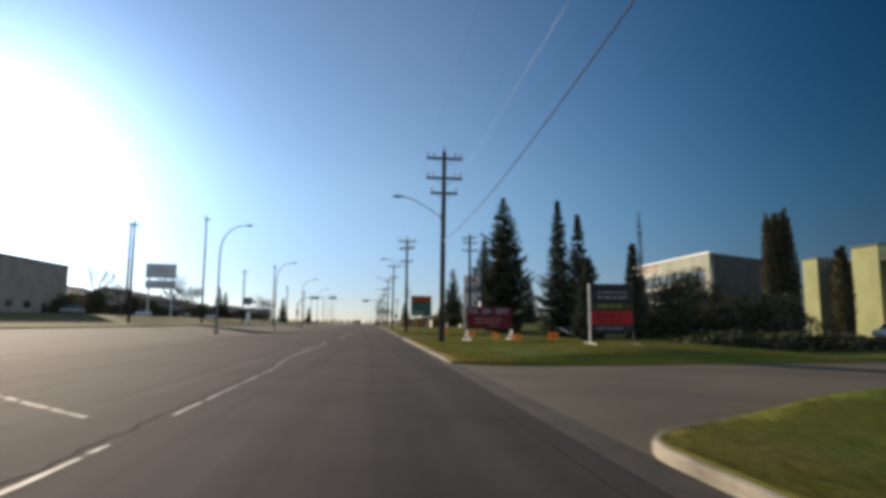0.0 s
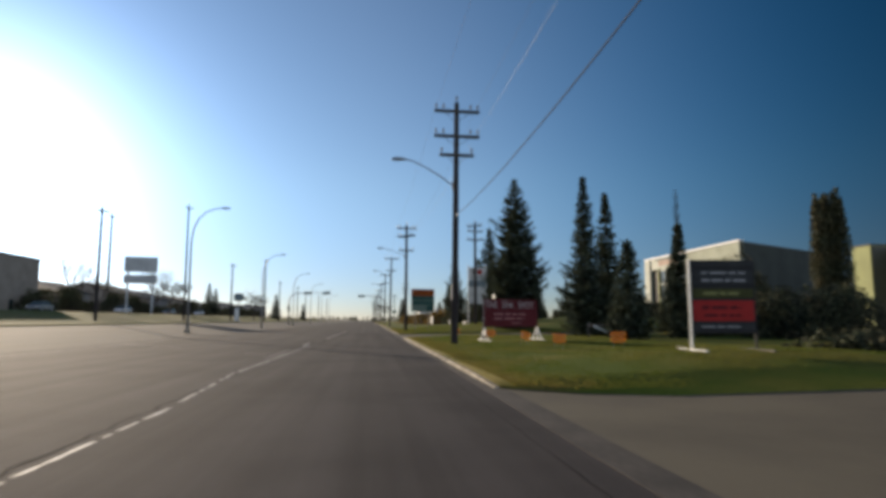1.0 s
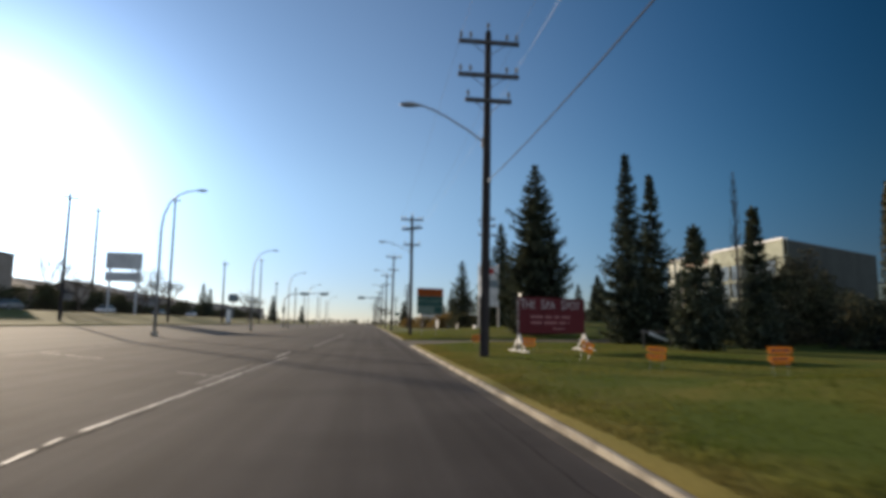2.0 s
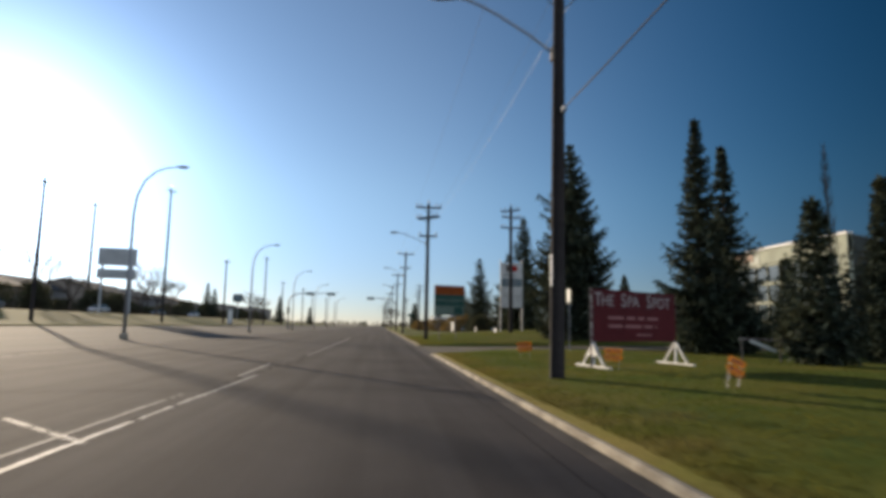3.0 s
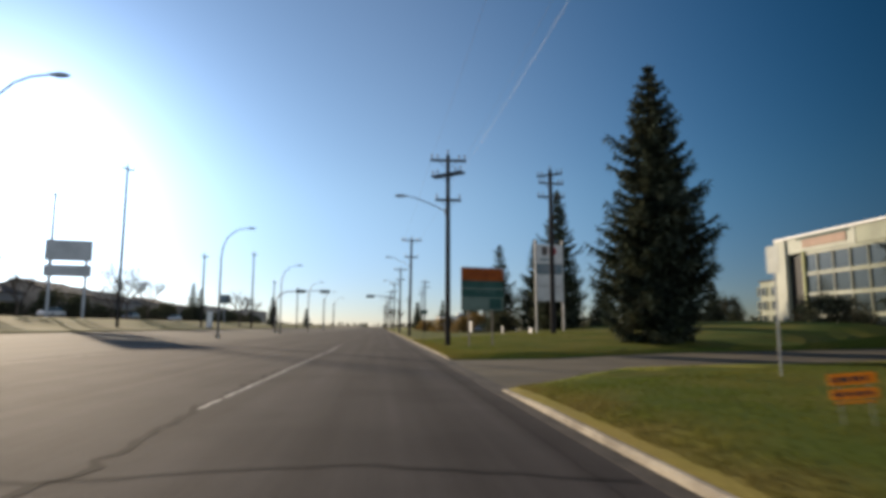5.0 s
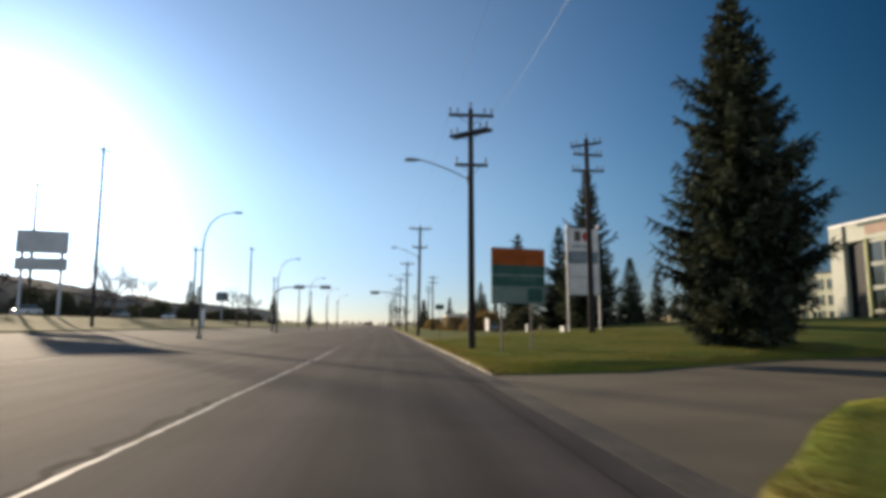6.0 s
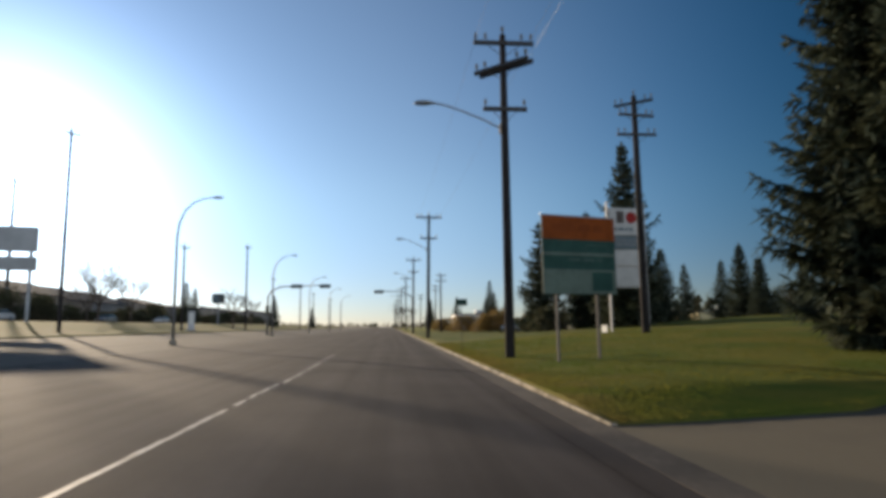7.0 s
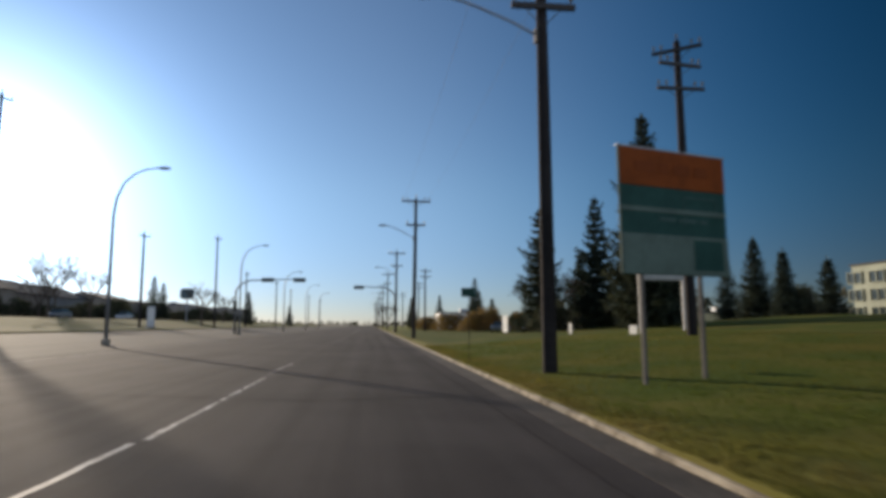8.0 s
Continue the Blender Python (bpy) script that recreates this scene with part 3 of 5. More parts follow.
def lamp_head(at, parent):
    """A cobra-head street lamp, pointing towards -x."""
    bm = bmesh.new()
    x, y, z = at
    rings = []
    for u, w, hi, lo in ((-0.36, 0.05, 0.02, -0.03), (-0.3, 0.13, 0.06, -0.06), (-0.1, 0.16, 0.1, -0.08), (0.12, 0.13, 0.1, -0.06), (0.3, 0.07, 0.06, -0.035), (0.42, 0.045, 0.04, -0.03)):
        rings.append([bm.verts.new((x + u, y + w * math.cos(a), z + (hi if math.sin(a) > 0 else -lo) * math.sin(a))) for a in (k * math.pi / 6 for k in range(12))])
    for a, b in zip(rings, rings[1:]):
        for k in range(12):
            bm.faces.new((a[k], a[(k + 1) % 12], b[(k + 1) % 12], b[k]))
    bm.faces.new(rings[0])
    bm.faces.new(rings[-1])
    head = part("lamp_head", bm, LAMP_GREY, parent, "grey cobra-head lamp", smooth=True)
    return head


def street_lamp(x, y, z, height, label):
    """A tall steel mast with a swept arm over the road and a cobra head."""
    lampst = thing("street_lamp", label, "street lamp", pose(x, y, z), "street lamps on the far side")
    part("base", tube([(0, 0, 0), (0, 0, 0.35), (0, 0, 0.4)], [0.24, 0.24, 0.17], 12), CONCRETE, lampst, "round concrete footing")
    h = height
    pts = [(0, 0, 0.3), (0, 0, h * 0.4), (0, 0, h * 0.72), (0.12, 0, h * 0.82), (0.5, 0, h * 0.91), (1.1, 0, h * 0.965), (1.7, 0, h * 0.99), (2.4, 0, h)]
    mast = part("mast", tube(pts, [0.11, 0.095, 0.08, 0.07, 0.06, 0.05, 0.045, 0.04], 12), STEEL, lampst, smooth=True)
    bm = bmesh.new()
    rings = []
    for u, w, hi in ((2.3, 0.05, 0.04), (2.5, 0.1, 0.08), (2.7, 0.15, 0.11), (2.95, 0.14, 0.08), (3.1, 0.06, 0.03)):
        rings.append([bm.verts.new((u, w * math.cos(a), h + hi * math.sin(a))) for a in (k * math.pi / 6 for k in range(12))])
    for a, b in zip(rings, rings[1:]):
        for k in range(12):
            bm.faces.new((a[k], a[(k + 1) % 12], b[(k + 1) % 12], b[k]))
    bm.faces.new(rings[0])
    bm.faces.new(rings[-1])
    part("lamp_head", bm, LAMP_GREY, mast, "grey cobra-head lamp", smooth=True)
    return lampst


ARMS_A = ((11.22, 2.2, 0), (9.98, 2.2, 0), (9.05, 1.66, 0))
utility_pole("weathered wooden utility pole with three crossarms and a street lamp", 3.94, 36.35, 0.04, 11.75, (0.6, 0), ARMS_A, (7.57, 8.78, 2.75), 6.15)
utility_pole("weathered wooden utility pole with one skewed crossarm and a street lamp", 3.82, 73.5, 0.12, 11.4, (0.1, 0), ((10.98, 2.15, 0), (10.15, 2.2, -42, True), (8.56, 1.55, 0)), (7.9, 8.78, 2.8))
utility_pole("grey wooden utility pole with a street lamp beside the road", 3.3, 110.2, 0.12, 11.6, (1.0, 0), ((11.3, 2.4, 0), (9.3, 1.6, 0)), (8.2, 9.2, 2.7))
utility_pole("dark wooden utility pole on the lawn with three crossarms", 13.3, 84.6, lawn_height(13.3, 84.6) - 0.04, 13.1, (0.0, 0), ((12.6, 2.1, -35), (11.9, 2.1, 8), (10.8, 2.2, 0)), None, stout=1.25)
for k, yy in enumerate((147, 184, 221, 258, 295, 332, 369)):
    utility_pole("distant wooden utility pole beside the road", 3.3 - 0.25 * k, yy, 0.1, 11.6, (0.6, 0), ((11.2, 2.4, 0), (9.4, 1.6, 0)), (8.2, 9.2, 2.7) if k % 2 == 0 else None)
for xx, yy, hh in ((9.0, 165, 10.5), (11.0, 205, 11), (9.5, 250, 11)):
    utility_pole("distant wooden utility pole behind the lawn", xx, yy, 0.3, hh, (0.5, 0), ((hh - 0.4, 2.0, 20), (hh - 1.4, 2.0, 0)), None, group="poles behind the lawn")
for yy, hh in ((61.7, 10.7), (97.3, 10.45), (133, 10.4), (169, 10.4), (205, 10.4), (241, 10.4)):
    street_lamp(-15.2, yy, 0.1, hh, "tall grey steel street lamp with a swept arm")
for xx, yy, hh in ((-30.1, 79.7, 12.9), (-29.8, 111, 19.0), (-29, 141, 12.2), (-26.9, 169.5, 16), (-27, 196, 12), (-25, 225, 12), (-26, 262, 12), (-24, 300, 12), (-23, 340, 12)):
    utility_pole("slender dark pole beyond the far side of the road", xx, yy, left_height(xx), hh, (0, 0), ((hh - 0.5, 1.6, 60),), None, group="far poles", stout=1.05)


utility_pole("very tall dark mast far beyond the road", -57, 149, 2.25, 22.3, (0, 0), ((21.7, 2.0, 60),), None, group="far poles", stout=1.7)


def cable(a, b, sag, radius, mat, label):
    a, b = Vector(a), Vector(b)
    pts = [a.lerp(b, k / 14) - Vector((0, 0, sag * 4 * (k / 14) * (1 - k / 14))) for k in range(15)]
    return tagged(part("overhead_cable", tube(pts, radius, 6), mat, smooth=True), label, "cable", group="overhead cables")


cable((4.08, 36.05, 6.22), (3.8, -1.0, 7.1), 0.75, 0.016, CABLE, "thick grey cable slung between the poles")
for u in (-1.0, 1.0):
    cable((4.06 + u, 36.08, 11.55), (4.1 + u, 0.0, 12.1), 0.35, 0.004, WIRE, "thin bare wire between pole crossarms")
    cable((4.06 + u, 36.08, 11.55), (3.85 + u, 73.3, 11.3), 0.4, 0.004, WIRE, "thin bare wire between pole crossarms")
    cable((3.85 + u, 73.3, 11.3), (3.5 + u, 110, 11.6), 0.4, 0.004, WIRE, "thin bare wire between pole crossarms")
# paler than the other wires: the sun glint is put into the colour
cable((5.05, 36.08, 10.27), (5.3, 0.0, 10.9), 0.35, 0.004, BRIGHT_WIRE, "bare wire with its sun glint put into a paler colour")
cable((5.05, 36.08, 10.27), (4.6, 73.3, 10.4), 0.4, 0.004, BRIGHT_WIRE, "bare wire with its sun glint put into a paler colour")


# ---- trees ----
def spruce_data(height, radius, seed, skirt=0.35, density=1.0, taper=0.9, ragged=0.25, pitch=0.2, swell=0.1, whorl=0.38, lobe=0.75, foot=0.62):
    """Vertices and faces of a spruce crown: whorls of drooping boughs with flat sprays of needles."""
    rng = random.Random(seed)
    verts, faces = [], []
    z = skirt
    span = height - skirt

    def spray(at, way, length, width, drop):
        side = Vector((-way.y, way.x, 0))
        side = side.normalized() if side.length > 1e-3 else Vector((1, 0, 0))
        side = (side + Vector((0, 0, rng.uniform(-0.5, 0.5)))).normalized()
        n = len(verts)
        mid = at + way * length * 0.45
        tip = at + way * length - Vector((0, 0, drop * length))
        verts.extend((tuple(at), tuple(mid + side * width), tuple(tip), tuple(mid - side * width)))
        faces.append((n, n + 1, n + 2))
        faces.append((n, n + 2, n + 3))

    while z < height - 0.15:
        t = (z - skirt) / span
        reach = radius * ((1 - t) ** taper) * (foot + (1 - foot) * min(1, t / swell)) + 0.12
        count = max(6, int((6 + 7 * (1 - t)) * density))
        phase = rng.uniform(0, 6.28)
        for k in range(count):
            az = phase + 6.283 * k / count + rng.uniform(-0.3, 0.3)
            # neighbouring boughs grow in clumps, so that the outline is lobed with gaps of sky between
            clump = noise.noise((math.cos(az) * 1.5 + seed, math.sin(az) * 1.5, z / lobe))
            length = reach * rng.uniform(1 - ragged * 0.9, 1 + ragged * 0.3) * (1 + ragged * 1.5 * clump)
            way = Vector((math.cos(az), math.sin(az), 0))
            side = Vector((-way.y, way.x, 0))
            zb = z + rng.uniform(-0.12, 0.12)
            rise = 0.34 * t - 0.04 + rng.uniform(-0.08, 0.08) + 0.12 * clump
            thick = min(0.58, 0.22 + 0.12 * length)
            steps = max(4, int(length / pitch))
            last = None
            for q in range(1, steps + 1):
                u = q / steps
                at = way * (length * u) + Vector((0, 0, zb + length * (rise * u - 0.52 * u + 0.5 * u ** 2.3)))
                ahead = (at - last).normalized() if last else way
                last = at
                fan = thick * (0.8 + 0.4 * math.sin(math.pi * min(1, 0.1 + 0.75 * u)))
                for j in range(5):
                    ang = rng.uniform(0, 6.283)
                    out = side * math.cos(ang) * 1.7 + Vector((0, 0, 1)) * (math.sin(ang) * 0.5 - 0.32)
                    spray(at, (ahead * rng.uniform(0.4, 1.1) + out).normalized(), fan * rng.uniform(0.7, 1.15), rng.uniform(0.045, 0.08) * (1 + pitch), 0.12)
                if u < 0.85:
                    for turn in (-1, 1):
                        spray(at, (ahead * rng.uniform(0.5, 1.0) + side * turn + Vector((0, 0, rng.uniform(-0.4, 0.1)))).normalized(), (0.25 + 0.3 * length * (1 - u)) * rng.uniform(0.6, 1.0), rng.uniform(0.06, 0.11), 0.2)
        z += rng.uniform(0.85, 1.15) * whorl * (1.0 if height > 9 else 0.8)
    for k in range(24):
        az = rng.uniform(0, 6.28)
        spray(Vector((0, 0, height - rng.uniform(0.05, 0.9))), Vector((math.cos(az) * 0.5, math.sin(az) * 0.5, 0.8)).normalized(), 0.3, 0.05, 0)
    return verts, faces


def spruce(x, y, z, height, radius, seed, label, skirt=0.35, density=1.0, ragged=0.25, group="spruces on the verge", taper=0.9, pitch=0.2, swell=0.1, whorl=0.38, lobe=0.75, foot=0.62):
    tree = thing("spruce_tree", label, "spruce tree", pose(x, y, z, 0, 0, seed * 37), group)
    part("trunk", tube([(0, 0, -0.3), (0, 0, 0.3), (0, 0, height * 0.5), (0, 0, height - 0.2)], [0.02 * height + 0.06, 0.016 * height + 0.04, 0.009 * height, 0.015], 9), BARK, tree, smooth=True)
    v, f = spruce_data(height, radius, seed, skirt, density, taper, ragged, pitch, swell, whorl, lobe, foot)
    raw("crown", v, f, NEEDLE, tree)
    return tree


def gz(x, y):
    return lawn_height(x, y) - 0.03


spruce(15.0, 70.0, gz(15.0, 70.0), 15.6, 3.95, 3, "large dark green spruce with sweeping boughs on the lawn", 0.3, 1.4, 0.3, taper=0.78, pitch=0.1, swell=0.3, whorl=0.48, lobe=0.8, foot=0.48)
spruce(16.2, 52.6, 0.1, 12.15, 2.05, 5, "slender ragged dark spruce with a bare-looking spire", 0.4, 1.3, 0.45, taper=1.15, pitch=0.15)
spruce(18.6, 54.2, 0.1, 11.2, 2.15, 7, "slender dark spruce close beside another", 0.4, 1.3, 0.4, taper=1.1, pitch=0.15)
spruce(15.65, 43.5, 0.1, 6.0, 1.3, 11, "young dark spruce on the verge", 0.2, 1.3, 0.2)
spruce(19.7, 44.9, 0.1, 7.3, 0.95, 13, "narrow young dark spruce on the verge", 0.2, 1.3, 0.2)
spruce(14.5, 111.9, gz(14.5, 112), 10.8, 2.6, 17, "dark spruce with upswept branch tips on the mound", 0.5, 1.4, 0.42, pitch=0.14, whorl=0.5, lobe=0.6)
spruce(17.8, 107.0, gz(17.8, 107), 10.6, 2.6, 19, "dark spruce among others on the mound", 0.5, 1.4, 0.42, pitch=0.14, whorl=0.5, lobe=0.6)
spruce(17.8, 97.9, gz(17.8, 97.9), 14.2, 3.0, 23, "tall dark spruce behind the pylon sign", 0.5, 1.6, 0.38, pitch=0.14, whorl=0.48, lobe=0.6)
spruce(29.0, 64.0, 0.0, 6.8, 1.6, 14, "young dark spruce before the offices", 0.2, 1.3, 0.25)
spruce(31.5, 122.0, gz(31.5, 122), 9.6, 2.5, 29, "small dark spruce behind the mound", 0.3, 1.4, 0.2)
spruce(39.96, 119.9, gz(39.96, 119.9), 10.1, 2.4, 31, "distant narrow dark spruce", 0.4, 1.4, 0.2, "distant spruces")
spruce(35.2, 108.8, gz(35.2, 108.8), 6.5, 1.25, 37, "distant small dark spruce", 0.3, 1.2, 0.2, "distant spruces")
spruce(42.0, 112.0, gz(42.0, 112.0), 7.1, 1.8, 41, "distant bushy dark spruce", 0.3, 1.3, 0.2, "distant spruces")
spruce(47.9, 138.0, 0.0, 10.2, 2.4, 44, "distant dark spruce behind the lawn", 0.3, 1.1, 0.25, "distant spruces")
spruce(43.8, 141.0, 0.0, 9.9, 2.2, 43, "distant dark spruce behind the lawn", 0.3, 1.1, 0.2, "distant spruces")
spruce(24.5, 130.0, 0.6, 9.0, 2.0, 47, "distant dark spruce behind the lawn", 0.3, 1.1, 0.2, "distant spruces")
for k, (xx, yy, hh) in enumerate(((24.4, 280, 11.5), (27, 219, 13), (28.6, 222, 10), (27.8, 200, 7.0), (16, 300, 11.5), (13, 262, 9.5), (19, 175, 6), (-51.4, 212, 10.8), (-49.6, 213, 9.2), (-33, 230, 8.8), (-30, 291, 7.5))):
    spruce(xx, yy, left_height(xx) if xx < 0 else 0.3, hh, max(1.6, 0.23 * hh), 60 + k, "distant small dark spruce", 0.3, 0.9, 0.25, "distant spruces")


def poplar(x, y, z, height, label, seed, girth=0.68):
    """A columnar poplar: several upright limbs with small upright leaves close to them."""
    rng = random.Random(seed)
    tree = thing("poplar_tree", label, "poplar tree", pose(x, y, z), "columnar poplars")
    part("trunk", tube([(0, 0, -0.3), (0, 0, 1.2), (0.05, 0, height * 0.6)], [0.2, 0.16, 0.04], 9), BARK, tree, smooth=True)
    verts, faces = [], []
    for limb in range(9):
        az, off = rng.uniform(0, 6.28), rng.uniform(0.3, 1.2) * girth
        top = height * rng.uniform(0.86, 1.0)
        base = Vector((math.cos(az) * off, math.sin(az) * off, 0))
        n = 1000
        for k in range(n):
            u = rng.random() ** 0.8
            zz = 0.4 + (top - 0.4) * u
            wide = 0.8 * girth * (math.sin(math.pi * min(1, u * 0.88 + 0.07)) ** 0.6)
            a2, rr = rng.uniform(0, 6.28), wide * math.sqrt(rng.random())
            at = base * (0.5 + 0.5 * math.sin(math.pi * min(u + 0.15, 1))) + Vector((math.cos(a2) * rr, math.sin(a2) * rr, zz))
            way = Vector((rng.uniform(-0.5, 0.5), rng.uniform(-0.5, 0.5), 1)).normalized()
            side = way.cross(Vector((rng.uniform(-1, 1), rng.uniform(-1, 1), 0.1))).normalized()
            s = rng.uniform(0.1, 0.26)
            i = len(verts)
            verts.extend((tuple(at), tuple(at + way * s * 0.5 + side * s * 0.4), tuple(at + way * s), tuple(at + way * s * 0.5 - side * s * 0.4)))
            faces.append((i, i + 1, i + 2, i + 3))
    raw("crown", verts, faces, LEAF, tree)
    return tree


poplar(40.3, 58.4, 0, 12.9, "tall columnar poplar with thinning autumn leaves", 3)
poplar(41.4, 58.6, 0, 13.1, "tall columnar poplar beside another", 4)
poplar(42.2, 58.2, 0, 13.2, "tall columnar poplar beside another", 6)
poplar(42.4, 51.0, 0, 8.5, "slim dark tree before the lime building", 8)


def shrub(x, y, z, w, d, h, label, seed, mat=SHRUB, name="shrub"):
    """A bush: stems and a ragged dome of leaf clumps."""
    rng = random.Random(seed)
    bush = thing(name, label, "shrub", pose(x, y, z), "shrubs")
    bm = bmesh.new()
    for k in range(6):
        a = rng.uniform(0, 6.28)
        tube([(0, 0, -0.1), (math.cos(a) * w * 0.15, math.sin(a) * d * 0.15, h * 0.35), (math.cos(a) * w * 0.3, math.sin(a) * d * 0.3, h * 0.75)], [0.035, 0.025, 0.01], 5, bm)
    part("stems", bm, BARK, bush)
    verts, faces = [], []
    for k in range(int(900 + 260 * w * h)):
        a, u, r = rng.uniform(0, 6.28), rng.random(), rng.random() ** 0.4
        lump = 1 + 0.75 * noise.noise((math.cos(a) * 1.4 + seed, math.sin(a) * 1.4, u * 2.0)) + 0.3 * noise.noise((math.cos(a) * 4 + seed, math.sin(a) * 4, u * 6.0))
        spread = r * lump * math.sqrt(max(0, 1 - u * u * 0.8))
        at = Vector((math.cos(a) * w / 2 * spread, math.sin(a) * d / 2 * spread, h * u * (0.55 + 0.45 * lump)))
        way = Vector((rng.uniform(-1, 1), rng.uniform(-1, 1), rng.uniform(-0.3, 1))).normalized()
        side = way.orthogonal().normalized()
        s = rng.uniform(0.12, 0.3)
        i = len(verts)
        verts.extend((tuple(at), tuple(at + way * s * 0.5 + side * s * 0.35), tuple(at + way * s), tuple(at + way * s * 0.5 - side * s * 0.35)))
        faces.append((i, i + 1, i + 2, i + 3))
    raw("foliage", verts, faces, mat, bush)
    return bush


shrub(63.9, 145, 0.0, 7.0, 6.0, 6.4, "round leafy tree going brown beyond the parking lot", 95, SHRUB, "leafy_tree")
shrub(57.5, 147, 0.0, 6.0, 5.0, 4.0, "low brown bushes beyond the parking lot", 96)
# the first three, low shrubs are added to darken ground that lies in shade
LOT_SHRUBS = ((15.2, 25.0, 4.5, 2.4, 0.75), (19.5, 26.2, 5.5, 2.6, 0.75), (24.5, 27.4, 6, 3, 0.6), (27.5, 41.5, 4.5, 4, 2.7), (33, 47, 6, 5, 3.4), (27, 46, 4, 4, 2.6), (36, 53, 6, 5, 3.4), (31, 56, 5, 4, 3.2), (38, 62, 6, 5, 4), (36, 70, 6, 4, 3), (24, 51, 4, 4, 2.2), (27.2, 54, 4.5, 3, 5), (29.8, 56, 4.5, 3, 5.8), (32.6, 57, 4.5, 3, 5))
MOUND_SHRUBS = ((41, 80, 5, 5, 0.7), (42, 90, 5, 6, 0.7), (41, 98, 5, 5, 0.7), (34, 81.5, 5.5, 2.6, 1.8), (38, 83.5, 5, 2.8, 1.5), (43, 121, 5, 4, 2.2), (26, 124, 6, 4, 1.8), (36.9, 109.8, 4.2, 3.5, 3.3), (13.2, 104.5, 3.4, 3, 1.9))
for k, (xx, yy, ww, dd, hh) in enumerate(LOT_SHRUBS):
    shrub(xx, yy, 0.0, ww, dd, hh, "dense dark shrub with mixed autumn leaves before the offices", 100 + k)
for k, (xx, yy, ww, dd, hh) in enumerate(MOUND_SHRUBS):
    shrub(xx, yy, max(0.0, gz(xx, yy)), ww, dd, hh, "dense dark shrub behind the mounded lawn", 140 + k)


# added shrubs that give the colour of a low yellowish wall
for k, (xx, yy, ww, dd, hh) in enumerate(((15.5, 150, 5, 4, 2.6), (18.5, 156, 6, 4, 3.2), (12.6, 158, 5, 4, 2.4), (22.5, 152, 5, 4, 2.8), (10.2, 172, 5, 4, 2.2))):
    shrub(xx, yy, 0.2, ww, dd, hh, "golden brown shrub standing in for a yellowish wall beyond the lawn", 170 + k, GOLD_LEAF)


def bare_tree(x, y, z, height, label, seed):
    """A leafless tree: a trunk that forks into ever thinner limbs and twigs."""
    rng = random.Random(seed)
    tree = thing("bare_tree", label, "tree", pose(x, y, z), "leafless trees")
    trunk_top = Vector((0, 0, height * 0.28))
    part("trunk", tube([(0, 0, -0.3), (0, 0, 0.2), trunk_top], [0.24, 0.2, 0.14], 8), BARK, tree, smooth=True)
    bm = bmesh.new()

    def grow(at, way, length, radius, depth):
        end = at + way * length
        mid = at.lerp(end, 0.5) + Vector((rng.uniform(-1, 1), rng.uniform(-1, 1), rng.uniform(-0.5, 0.5))) * length * 0.06
        tube([at, mid, end], [radius, radius * 0.75, radius * 0.45], 3, bm)
        if depth:
            for k in range(3 if depth > 1 else 4):
                w = (way + Vector((rng.uniform(-1, 1), rng.uniform(-1, 1), rng.uniform(-0.2, 0.7))) * 0.75).normalized()
                grow(at.lerp(end, rng.uniform(0.55, 1.0)), w, length * rng.uniform(0.55, 0.8), radius * 0.6, depth - 1)

    for k in range(5):
        a = 6.28 * k / 5 + rng.uniform(-0.3, 0.3)
        grow(trunk_top * rng.uniform(0.8, 1), Vector((math.cos(a) * 0.6, math.sin(a) * 0.6, 1)).normalized(), height * 0.28, 0.1, 4)
    part("crown", bm, BARK, tree, "bare twigs")
    return tree


def wispy_tree(x, y, z, height, label, seed):
    """A slender leafless tree with short twigs that rise close along its stem."""
    rng = random.Random(seed)
    tree = thing("slender_bare_tree", label, "tree", pose(x, y, z))
    part("trunk", tube([(0, 0, -0.3), (0, 0, 0.3), (0.05, 0, height * 0.5), (0, 0, height)], [0.14, 0.12, 0.07, 0.012], 8), BARK, tree, smooth=True)
    bm = bmesh.new()
    for k in range(150):
        u = rng.uniform(0.15, 0.98)
        a, ln = rng.uniform(0, 6.28), (1.05 - u) * 1.5 + 0.2
        at = Vector((0, 0, height * u))
        mid = at + Vector((math.cos(a) * ln * 0.3, math.sin(a) * ln * 0.3, ln * 0.4))
        tube([at, mid, mid + Vector((math.cos(a) * ln * 0.15, math.sin(a) * ln * 0.15, ln * 0.6))], [0.02, 0.015, 0.008], 3, bm)
    part("crown", bm, BARK, tree, "thin upright twigs")
    return tree


wispy_tree(24.4, 53.8, 0.0, 11.8, "slender leafless tree with upright grey twigs", 77)
for k, (xx, yy, hh) in enumerate(((-54, 172, 14.5), (-50, 176, 10.5), (-30.5, 175, 9), (-43.8, 149, 9), (-36, 215, 8), (-52, 163, 8), (-51, 121, 10.5), (-50, 128, 7.5), (27, 138, 7), (19, 119, 6.8), (22, 123, 7.2), (16.6, 122, 6.2), (5.2, 330, 11), (7.0, 300, 10))):
    bare_tree(xx, yy, left_height(xx) if xx < 0 else 0.4, hh, "leafless autumn tree with fine grey twigs", 200 + k)


